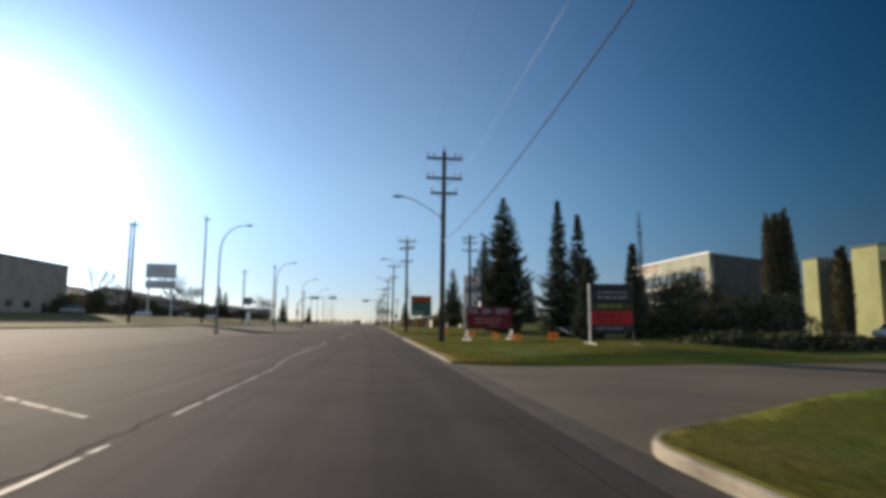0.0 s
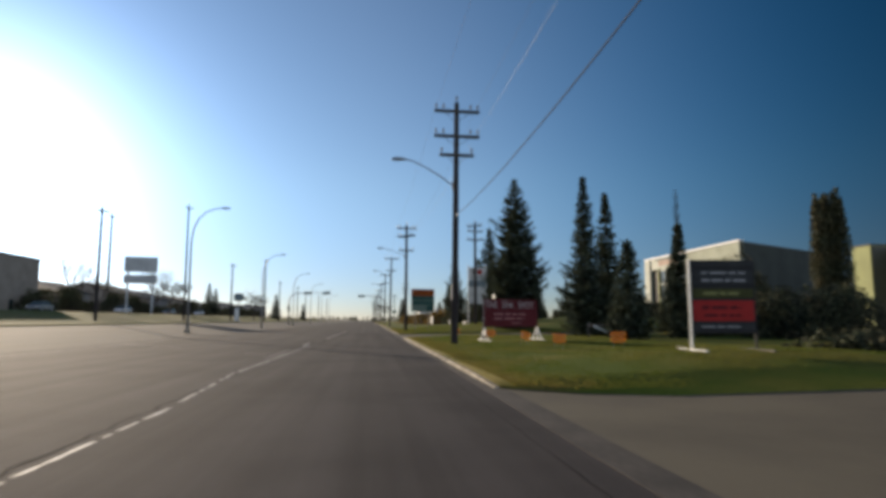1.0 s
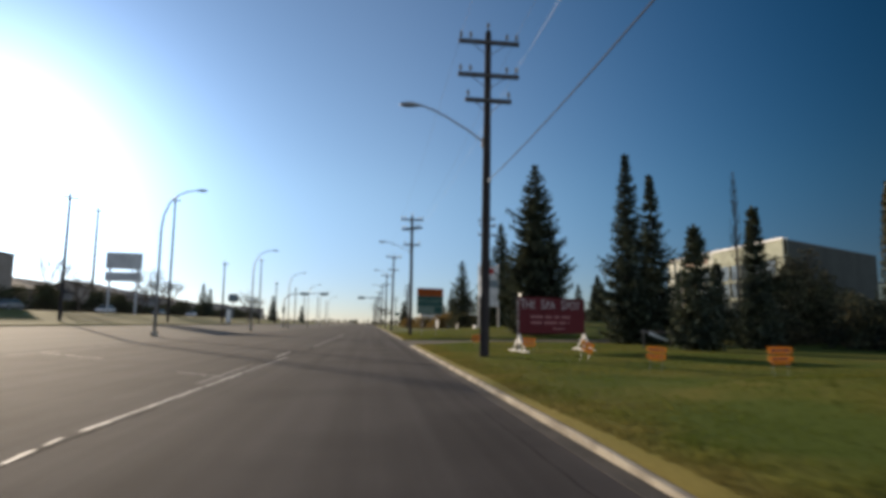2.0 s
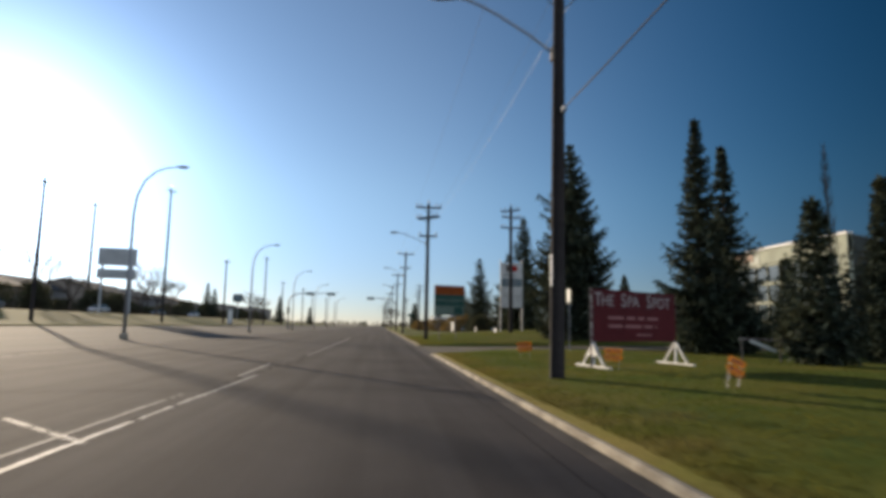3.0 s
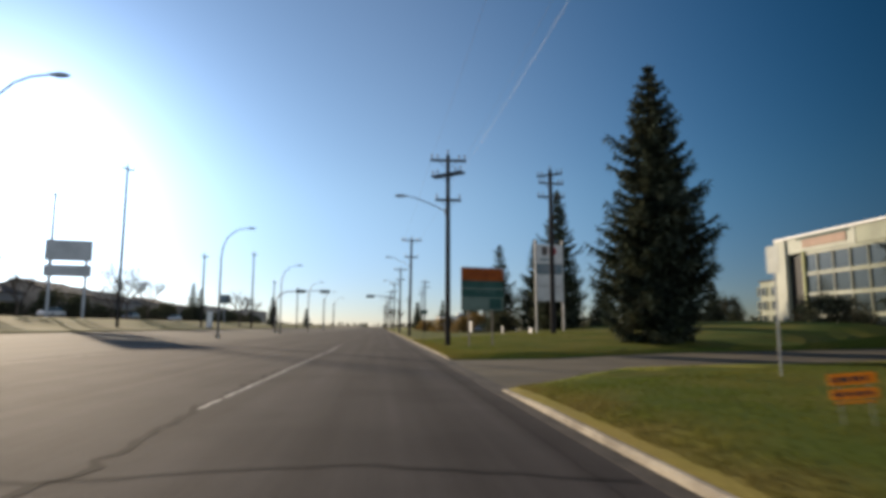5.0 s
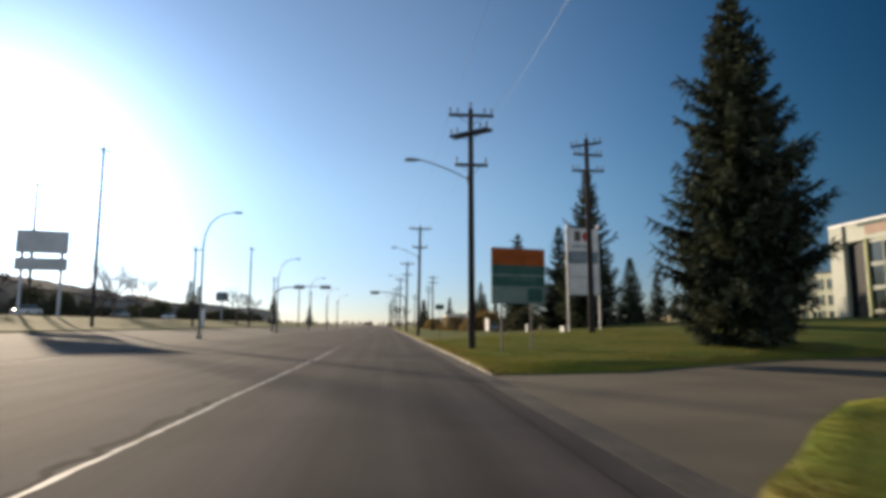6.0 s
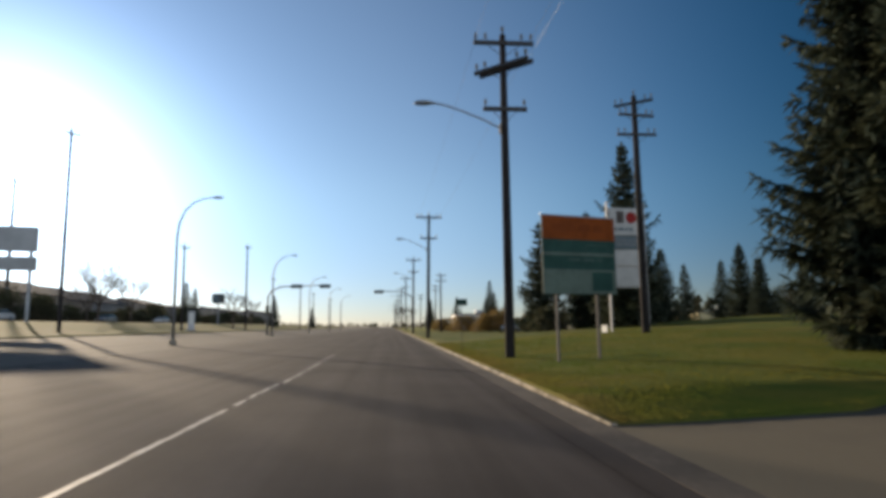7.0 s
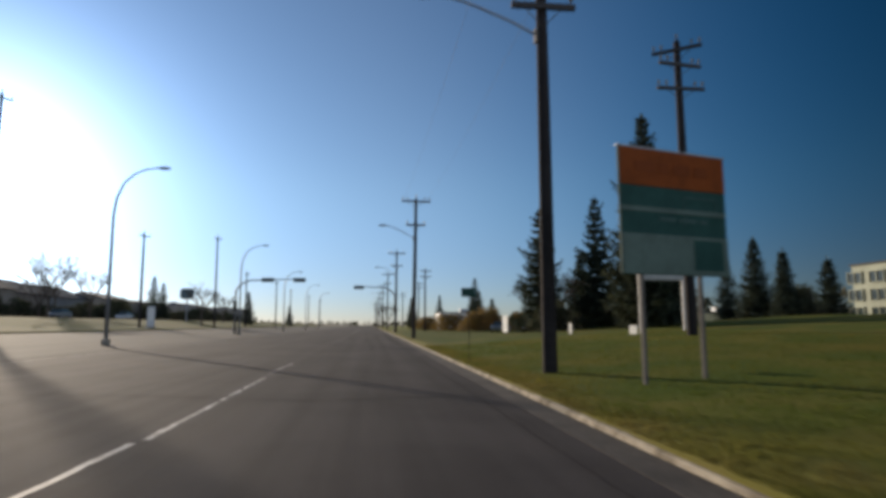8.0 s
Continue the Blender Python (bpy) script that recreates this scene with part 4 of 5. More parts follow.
# ---- signs ----
def bars(parent, at, width, height, rows_n, mat, seed, thick=0.012, m=None, name="lettering_bar"):
    """Rows of unreadable writing, as plain bars on the front of a board that faces -y."""
    rng = random.Random(seed)
    for r in range(rows_n):
        h = height / rows_n
        z = at[2] + height / 2 - (r + 0.5) * h
        left = at[0] - width / 2 + rng.uniform(0, 0.12) * width
        right = at[0] + width / 2 - rng.uniform(0, 0.2) * width
        x = left
        while x < right - 0.02:
            w = min(rng.uniform(0.1, 0.3) * width, right - x)
            part(name, box((w, thick, h * 0.5), (x + w / 2, at[1], z), 0.0), mat, parent)
            x += w + 0.05 * width


def board_sign(x, y, z):
    """A development sign: a frame of steel posts with a board in three fields."""
    s = thing("billboard", "large weathered roadside board, burnt orange above teal, on steel posts", "billboard", pose(x, y, z, 0, 0, 17))
    W = 2.54
    for u in (-0.78, 0.62):
        part("post", box((0.065, 0.08, 4.4), (u, 0.08, 1.85), 0.01), POST_GREY, s, "weathered grey timber post")
    back = part("panel", box((W, 0.05, 2.3), (0, 0, 3.05), 0.008), TEAL, s, "teal painted panel")
    part("top_field", box((W - 0.02, 0.02, 0.68), (0, -0.034, 3.85), 0.0), BURNT, back, "burnt orange field")
    part("lower_field", box((W - 0.02, 0.02, 0.72), (0, -0.034, 2.27), 0.0), SEA, back, "grey-green field")
    part("stripe", box((W - 0.02, 0.012, 0.09), (0, -0.034, 3.08), 0.0), SEA, back)
    part("rim", box((W + 0.06, 0.07, 0.035), (0, 0, 4.215), 0.006), STEEL, s)
    bars(back, (0.25, -0.03, 2.92), 1.5, 0.16, 1, BOARD_MARK, 5)
    part("inset_field", box((0.72, 0.014, 0.56), (0.76, -0.046, 2.28), 0.0), TEAL, back, "small teal inset")
    for u, v, w, h in ((0.62, 3.36, 0.8, 0.022), (0.62, 3.13, 0.8, 0.022), (0.22, 3.1, 0.022, 0.55), (1.01, 3.245, 0.022, 0.25)):
        part("outline_bar", box((w, 0.014, h), (u, -0.03, v), 0.0), BOARD_MARK, back)
    bars(back, (0, -0.048, 3.86), 2.0, 0.4, 1, BURNT_DARK, 7)
    return s


board_sign(5.4, 70.6, lawn_height(5.5, 70.6))


def pylon_sign(x, y, z):
    s = thing("pylon_sign", "tall white pylon sign with stacked panels between two posts", "sign", pose(x, y, z, 0, 0, 8))
    for u in (-1.25, 1.25):
        part("post", box((0.1, 0.14, 8.1), (u, 0, 3.87), 0.015), SIGN_WHITE, s, "slim white post")
    part("bottom_rail", box((2.4, 0.2, 0.07), (0, 0, 2.65), 0.01), SIGN_WHITE, s)
    zz = 7.57
    for h, mat, label in ((1.75, SIGN_WHITE, "dull white panel"), (0.85, SLATE, "slate blue panel"), (1.05, SIGN_WHITE, "dull white panel"), (1.25, SIGN_WHITE, "dull white panel")):
        p = part("sign_panel", box((2.36, 0.3, h - 0.05), (0, 0, zz - h / 2), 0.015), mat, s, label)
        if h == 1.75:
            part("emblem", box((0.5, 0.02, 0.75), (-0.45, -0.16, zz - 0.6), 0.0), SIGN_DARK, p, "dark block emblem")
            part("emblem", tube([(0.3, -0.15, zz - 0.62), (0.3, -0.175, zz - 0.62)], 0.36, 20), RED, p, "red round emblem")
            bars(p, (-0.1, -0.16, zz - 1.35), 1.6, 0.35, 1, SLATE, 8)
        elif mat is SLATE:
            bars(p, (0, -0.16, zz - h / 2), 1.9, h * 0.55, 2, PALE, int(h * 100))
        zz -= h
    return s


pylon_sign(14.4, 89.4, lawn_height(14.4, 89.4) - 0.03)


def text_mesh(words, size, mat, parent, at, turn=None, name="lettering", label=""):
    """Raised letters that face -y, centred on a place."""
    cu = bpy.data.curves.new(name, "FONT")
    cu.body, cu.size, cu.align_x, cu.align_y, cu.extrude = words, size, "CENTER", "CENTER", 0.004
    tmp = bpy.data.objects.new(name, cu)
    me = bpy.data.meshes.new_from_object(tmp)
    bpy.data.objects.remove(tmp)
    me.transform(Matrix.Translation(at) @ Matrix.Rotation(radians(90), 4, "X"))
    me.materials.clear()
    me.materials.append(mat)
    ob = new(name, me)
    ob.parent = parent
    if label:
        ob["label"] = label
    return ob


def a_stand(parent, x, top, gusset):
    """A white timber A-shaped prop on a runner board that points away from the sign."""
    m = Matrix.Translation((x, 0.0, 0)) @ Matrix.Rotation(radians(-21), 4, "Z")

    def placed(bm):
        bm.transform(m)
        return bm

    stand = part("stand", placed(box((0.1, 1.9, 0.07), (0, 0.04, 0.035), 0.008)), WHITE, parent, "white timber prop on a runner board")
    for u in (-0.56, 0.6):
        a, b = Vector((0, u, 0.07)), Vector((0, u * 0.07, top))
        way = b - a
        rot = Vector((0, 0, 1)).rotation_difference(way.normalized()).to_matrix().to_4x4()
        part("strut", placed(box((0.045, 0.055, way.length), (a + b) / 2, 0.006, rot)), WHITE, stand)
    part("upright", placed(box((0.055, 0.055, top), (0, 0, top / 2 + 0.04), 0.006)), WHITE, stand)
    if gusset:
        bm = bmesh.new()
        tri = [(-0.04, top), (0.04, top), (0.26, top * 0.5), (-0.32, top * 0.5)]
        lo = [bm.verts.new((-0.055, py, pz)) for py, pz in tri]
        hi = [bm.verts.new((-0.038, py, pz)) for py, pz in tri]
        bm.faces.new(lo)
        bm.faces.new(hi[::-1])
        for k in range(4):
            bm.faces.new((lo[k], lo[(k + 1) % 4], hi[(k + 1) % 4], hi[k]))
        part("gusset", placed(bm), WHITE, stand, "plywood gusset plate")
    return stand


def spa_sign(x, y, z):
    s = thing("banner_sign", "maroon banner sign with pale letters on white timber props", "sign", pose(x, y, z, 0, 0, 30))
    W = 3.92
    for u in (-1, 1):
        part("post", box((0.06, 0.06, 2.24), (u * (W / 2 + 0.03), 0.04, 1.12), 0.006), POST_WORN if u < 0 else MAROON, s, "worn pale timber post" if u < 0 else "maroon timber post")
        a_stand(s, u * W / 2, 0.68, u < 0)
    p = part("panel", box((W, 0.03, 1.5), (0, 0, 1.48), 0.006), MAROON, s, "maroon banner panel")
    for word, size, u in (("T", 0.56, -1.76), ("HE", 0.47, -1.34), ("S", 0.56, -0.6), ("PA", 0.47, -0.16), ("S", 0.56, 0.62), ("POT", 0.47, 1.24)):
        text_mesh(word, size, LETTER, p, (u, -0.022, 1.9 + (0.02 if size > 0.5 else 0)))
    bars(p, (0, -0.02, 1.42), 3.0, 0.17, 1, FADED, 12)
    bars(p, (0, -0.02, 1.18), 2.7, 0.17, 1, FADED, 14)
    bars(p, (0.4, -0.02, 0.93), 0.9, 0.12, 1, FADED, 13)
    return s


spa_sign(7.73, 40.87, 0.13)


def timber_barrier(x, y, z, turn):
    """A low white timber barrier: two grey posts, a level rail, and a plank that has slipped to one side."""
    s = thing("timber_barrier", "low white timber barrier with a slipped diagonal plank", "barrier", pose(x, y, z, 0, 0, turn))
    for u in (-0.62, 0.66):
        part("post", box((0.07, 0.07, 0.95), (u, 0.04, 0.45), 0.006), POST_GREY, s)
    part("rail", box((1.42, 0.04, 0.07), (0.0, 0, 0.84), 0.006), POST_WORN, s, "weathered top rail")
    part("plank", box((0.95, 0.03, 0.12), (0.1, -0.045, 0.6), 0.006, Matrix.Rotation(radians(23), 4, "Y")), WHITE, s, "white slanting plank")
    part("end_board", box((0.16, 0.03, 0.3), (0.72, -0.04, 0.66), 0.006), POST_WORN, s)
    return s


timber_barrier(14.1, 44.6, 0.1, -30)


def portable_sign(x, y, z):
    """A portable message board: a thin steel frame on runners, with rows of letters on dark fields."""
    s = thing("portable_sign", "portable roadside message board with red and black fields", "sign", pose(x, y, z, 0, 0, -4))
    W = 1.68
    # right post and runner are darkened to hold the shade on that side
    for u in (-1, 1):
        part("post", box((0.045, 0.05, 2.3), (u * W / 2, 0, 1.15), 0.006), WHITE if u < 0 else BLACK, s, "white steel post" if u < 0 else "steel post blackened as in shade")
        part("foot", box((0.07, 1.6, 0.05), (u * W / 2, 0, 0.025), 0.008), WHITE if u < 0 else POST_GREY, s, "white steel runner" if u < 0 else "steel runner greyed as in shade")
    p = part("panel", box((W - 0.06, 0.08, 1.86), (0, 0, 1.36), 0.01), BLACK, s, "black message panel")
    part("header_strip", box((W - 0.1, 0.02, 0.12), (0, -0.046, 2.2), 0.0), SLATE_DARK, p, "grey header strip")
    part("grey_field", box((W - 0.1, 0.02, 0.34), (0, -0.046, 1.86), 0.0), SLATE_DARK, p, "dark grey field")
    part("olive_field", box((W - 0.1, 0.02, 0.24), (0, -0.046, 1.44), 0.0), OLIVE, p, "dull olive field")
    part("red_field", box((W - 0.1, 0.02, 0.52), (0, -0.046, 1.0), 0.0), RED, p, "red field")
    part("foot_strip", box((W - 0.1, 0.02, 0.16), (0, -0.046, 0.6), 0.0), SLATE_DARK, p, "grey lower strip")
    bars(p, (0.0, -0.058, 1.96), 1.4, 0.1, 1, PALE, 22)
    bars(p, (0.0, -0.058, 1.77), 1.3, 0.12, 1, PALE, 26)
    bars(p, (0.0, -0.058, 1.44), 1.3, 0.14, 1, YELLOW, 23)
    bars(p, (0, -0.058, 1.08), 1.35, 0.16, 1, MAROON, 24)
    bars(p, (0, -0.058, 0.88), 1.2, 0.13, 1, MAROON, 27)
    bars(p, (0, -0.058, 0.6), 1.3, 0.08, 1, PALE, 25)
    return s


portable_sign(8.9, 22.5, lawn_height(9.0, 22.5) - 0.03)


def lawn_sign(x, y, turn, tilt, label, seed):
    """A small two-band orange sign on a low wire frame."""
    s = thing("lawn_sign", label, "lawn sign", pose(x, y, lawn_height(x, y) - 0.02, 0, tilt, turn), "small orange lawn signs")
    for u in (-0.16, 0.16):
        part("stake", tube([(u, 0.006, -0.1), (u, 0.006, 0.58)], 0.006, 6), STEEL, s, "thin wire stake")
    for z, h in ((0.53, 0.125), (0.37, 0.11)):
        p = part("panel", box((0.5, 0.012, h), (0, 0, z), 0.004), ORANGE, s, "orange plastic panel")
        bars(p, (0, -0.009, z), 0.46, h * 0.95, 1, SIGN_DARK, seed + int(z * 10), 0.004)
    part("foot_bar", box((0.42, 0.014, 0.025), (0, 0, 0.28), 0.003), ORANGE, s, "orange lower bar")
    return s


for k, (xx, yy, tt, ti) in enumerate(((6.05, 38.5, 4, 2), (6.65, 34.1, 24, 18), (6.88, 29.8, 6, 4), (7.83, 26.6, 2, 0), (5.14, 44.25, -12, -5))):
    lawn_sign(xx, yy, tt, ti, "small orange lawn sign on wire stakes", 40 + k)


def post_sign(x, y, z, height, w, h, label, mat, turn=0, girth=0.018, post_mat=STEEL):
    s = thing("post_sign", label, "sign", pose(x, y, z, 0, 0, turn))
    part("post", tube([(0, 0, -0.2), (0, 0, height)], girth, 8), post_mat, s)
    part("plate", box((w, 0.012, h), (0, -0.03, height - h / 2), 0.004), mat, s)
    return s


post_sign(8.82, 50.9, 0.1, 2.95, 0.34, 0.62, "narrow white sign plate on a steel post", PLATE, -80)
post_sign(12.5, 88.6, lawn_height(12.5, 88.6), 0.45, 0.55, 0.42, "low white marker plate on a stake", WHITE, -74)
post_sign(11.25, 94.3, lawn_height(11.25, 94.3), 0.66, 0.3, 0.6, "slim white utility marker", WHITE, -74)
post_sign(9.8, 105, lawn_height(9.8, 105), 1.35, 0.8, 1.2, "white upright marker board on the mound", WHITE, -74)
post_sign(2.77, 78.3, 0.12, 2.18, 0.46, 0.27, "small dark green street sign on a thin dark post", TEAL, 0, 0.011, POLE_WOOD)


def twin_board(x, y, z):
    s = thing("billboard", "tall two-tier grey billboard on two posts", "billboard", pose(x, y, z, 0, 0, 15))
    for u in (-2.0, 2.0):
        part("post", box((0.3, 0.3, 9.7), (u, 0.3, 4.85), 0.02), STEEL, s)
    part("panel", box((5.3, 0.35, 2.7), (0, 0, 8.65), 0.03), WALL_PALE, s, "upper grey panel")
    part("panel", box((5.3, 0.35, 1.5), (0, 0, 6.05), 0.03), WALL_PALE, s, "lower grey panel")
    return s


twin_board(-39.9, 119.9, 2.2)


def round_sign(x, y, z):
    s = thing("pole_sign", "dark rounded sign on a single post", "sign", pose(x, y, z, 0, 0, 10))
    part("post", tube([(0, 0, -0.2), (0, 0, 5.1)], 0.14, 10), STEEL, s)
    part("panel", box((2.7, 0.4, 2.2), (0, 0, 5.7), 0.6), SLATE, s)
    return s


round_sign(-37.9, 191.5, left_height(-37.9))


def sign_pillar(x, y, z, turn):
    """A slim pale pillar sign on a concrete foot, with a cap and a blank face panel."""
    s = thing("sign_pillar", "slim pale grey roadside pillar sign on the grass bank", "sign", pose(x, y, z, 0, 0, turn))
    part("foot", box((1.1, 0.7, 0.3), (0, 0, 0.05), 0.03), CONCRETE, s, "concrete foot")
    body = part("body", box((0.85, 0.36, 2.6), (0, 0, 1.45), 0.03), CAR_PALE, s)
    part("face_panel", box((0.7, 0.03, 1.6), (0, -0.192, 1.8), 0.008), WHITE, body, "white face panel")
    part("cap", box((0.95, 0.46, 0.1), (0, 0, 2.8), 0.02), STEEL, s)
    return s


sign_pillar(-28.0, 142.0, left_height(-28.0) + 0.1, 8)


# ---- traffic signals ----
def traffic_signal(x, y, reach, side, label):
    """A mast arm over the road with a horizontal signal head near its end."""
    s = thing("traffic_signal", label, "traffic signal", pose(x, y, 0), "traffic signals")
    part("mast", tube([(0, 0, 0), (0, 0, 5.4), (side * 0.5, 0, 6.2), (side * 1.6, 0, 6.7), (side * reach, 0, 6.9)], [0.15, 0.12, 0.11, 0.1, 0.06], 10), STEEL, s, smooth=True)
    for u in (reach, reach * 0.5):
        head = part("signal_head", box((1.5, 0.3, 0.5), (side * u, -0.2, 6.75), 0.05), SIGNAL_YELLOW, s, "dark horizontal signal head")
        for k in (-0.45, 0, 0.45):
            part("visor", tube([(side * u + k, -0.34, 6.75), (side * u + k, -0.5, 6.75)], 0.17, 12), BLACK, head)
        if u == reach and side < 0:
            break
    head = part("signal_head", box((0.45, 0.3, 1.2), (0, -0.25, 3.6), 0.05), SIGNAL_YELLOW, s, "dark upright signal head")
    part("base", box((0.6, 0.6, 0.3), (0, 0, 0.15), 0.03), CONCRETE, s)
    return s


traffic_signal(-16.6, 137.2, 7.6, 1, "steel signal mast arm reaching over the far lanes")
traffic_signal(3.4, 152, 5.4, -1, "steel signal mast arm reaching over the near lanes")


# ---- buildings on the right ----
def window_unit(parent, at, w, h, axis, frame_mat=WHITE, rows_n=1, cols_n=1):
    """A window of dark panes in a frame, set in a wall that faces -x ('x') or -y ('y')."""
    def sized(a, d, b):
        return (d, a, b) if axis == "x" else (a, d, b)

    def put(u, d, v):
        return (at[0] + d, at[1] + u, at[2] + v) if axis == "x" else (at[0] + u, at[1] + d, at[2] + v)

    win = part("window", box(sized(w, 0.06, h), put(0, 0.03, 0)), GLASS, parent, "dark glazing")
    for k in range(cols_n + 1):
        part("mullion", box(sized(0.12, 0.16, h + 0.1), put(-w / 2 + w * k / cols_n, -0.05, 0)), frame_mat, win)
    for k in range(rows_n + 1):
        part("transom", box(sized(w + 0.12, 0.14, 0.12), put(0, -0.05, -h / 2 + h * k / rows_n)), frame_mat, win)
    return win


def office_white():
    b = thing("office_building", "three-storey white office building with banded windows", "building", pose(45.0, 77.2, 0))
    L, H, D = 25.8, 10.8, 22.0
    SKEW = 0.55
    part("core", slab([(0.3, 0.35), (D, 0.35 + D * SKEW), (D, L - 0.3), (0.3, L - 0.3)], 0, H - 0.6), WALL_GREY, b, "grey cladding")
    # the side turned from the sun: its shade is darkened into the grey cladding
    part("south_wall", slab([(0, 0), (D, D * SKEW), (D, 0.3 + D * SKEW), (0, 0.3)], 0, H), WALL_DARK, b, "grey clad side wall with shade put into its colour")
    part("west_wall", box((0.3, L - 0.3, 1.0), (0.15, L / 2 + 0.15, 0.5)), WALL_WHITE, b)
    part("parapet_edge", box((0.08, 7.5, 0.2), (-0.2, L - 7.4, H - 0.16)), TEAL, b, "dark green edge strip")
    par = part("parapet", box((0.5, 11.8, 1.7), (0.1, L - 5.9, H - 0.8), 0.03), WALL_WHITE, b, "white parapet band")
    part("parapet", box((0.46, L - 11.85, 1.7), (0.12, (L - 11.85) / 2, H - 0.8), 0.03), WALL_WHITE_DIM, b, "white parapet band dimmed as in tree shade")
    part("parapet_cap", box((0.7, L + 0.2, 0.22), (0.05, L / 2, H + 0.15), 0.02), WHITE, b)
    part("roof", slab([(0.35, 0.1), (D, 0.1 + D * SKEW), (D, L), (0.35, L)], H - 0.05, H + 0.09), ROOF, b)
    part("corner_pier", box((0.5, 1.3, H - 0.02), (0.05, 0.65, H / 2), 0.02), WALL_WHITE_DIM, b)
    part("corner_pier", box((0.7, 1.8, H), (0.0, L - 0.9, H / 2), 0.02), WALL_WHITE, b)
    part("recess", box((0.1, 2.6, H - 2.0), (0.24, L - 3.1, (H - 2.0) / 2)), BLACK, b, "tall dark recess")
    part("edge_trim", box((0.5, 0.25, H - 1.5), (0.0, L - 4.5, (H - 1.5) / 2)), WALL_LIME, b, "lime green trim")
    part("fascia", box((0.06, 6.2, 0.85), (-0.19, L - 7.6, H - 0.75)), FASCIA, par, "rust coloured fascia")
    for r, z in enumerate((1.3, 3.5, 5.7, 7.9)):
        for k in range(9):
            y = 2.5 + k * 2.25
            if y < L - 5.2:
                window_unit(b, (0.0, y, z), 2.2, 1.95, "x", WALL_WHITE if y > L - 12 else WALL_WHITE_DIM, 1, 1)
        part("spandrel", box((0.3, 7.2, 0.24), (0.13, L - 8.3, z + 1.1)), WALL_WHITE, b)
        part("spandrel", box((0.28, L - 13.2, 0.24), (0.14, (L - 13.2) / 2 + 1.3, z + 1.1)), WALL_WHITE_DIM, b)
    return b


office_white()


def lime_building():
    b = thing("lime_building", "grey building with pale lime stucco bays", "building", pose(47.6, 42.0, 0))
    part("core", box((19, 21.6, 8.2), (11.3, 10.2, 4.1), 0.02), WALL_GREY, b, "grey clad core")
    part("wing", box((20, 3.3, 8.9), (10, 12.3, 4.45), 0.04), WALL_LIME, b, "tall lime stucco wing")
    part("bay", box((2.0, 2.3, 8.4), (0.95, 19.85, 4.2), 0.04), WALL_LIME, b, "lime stucco bay")
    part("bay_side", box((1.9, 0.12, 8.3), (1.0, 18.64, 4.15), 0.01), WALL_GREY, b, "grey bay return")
    part("wing", box((20, 9.6, 7.4), (10.6, 5.7, 3.7), 0.04), WALL_LIME, b, "low lime stucco wing")
    for yy, hh, w, d in ((12.3, 8.9, 3.5, 20.3), (19.85, 8.4, 2.5, 2.3), (5.7, 7.4, 9.8, 20.6)):
        part("coping", box((d, w, 0.14), (d / 2 - 0.15, yy, hh + 0.06), 0.01), WALL_GREY, b)
    for z in (1.6, 4.4, 6.9):
        window_unit(b, (1.75, 16.2, z), 3.0, 1.5, "x", WALL_GREY, 1, 2)
    window_unit(b, (0.57, 8.4, 1.5), 1.3, 2.2, "x", WHITE, 1, 1)
    window_unit(b, (0.57, 5.4, 4.6), 3.0, 1.4, "x", WHITE, 1, 2)
    return b


lime_building()


def office_far():
    b = thing("office_building", "distant pale three-storey building with window bands", "building", pose(62.4, 106.0, 0))
    L, H, D = 27.0, 8.5, 22
    part("core", box((D, L, H), (D / 2, L / 2, H / 2)), WALL_WHITE_DIM, b)
    part("roof", box((D + 0.4, L + 0.4, 0.2), (D / 2, L / 2, H + 0.1)), ROOF, b)
    for z in (2.4, 4.65, 6.9):
        for k in range(8):
            window_unit(b, (-0.05, 2.0 + k * 3.5, z), 2.3, 1.45, "x", WALL_WHITE_DIM, 1, 2)
    return b


office_far()


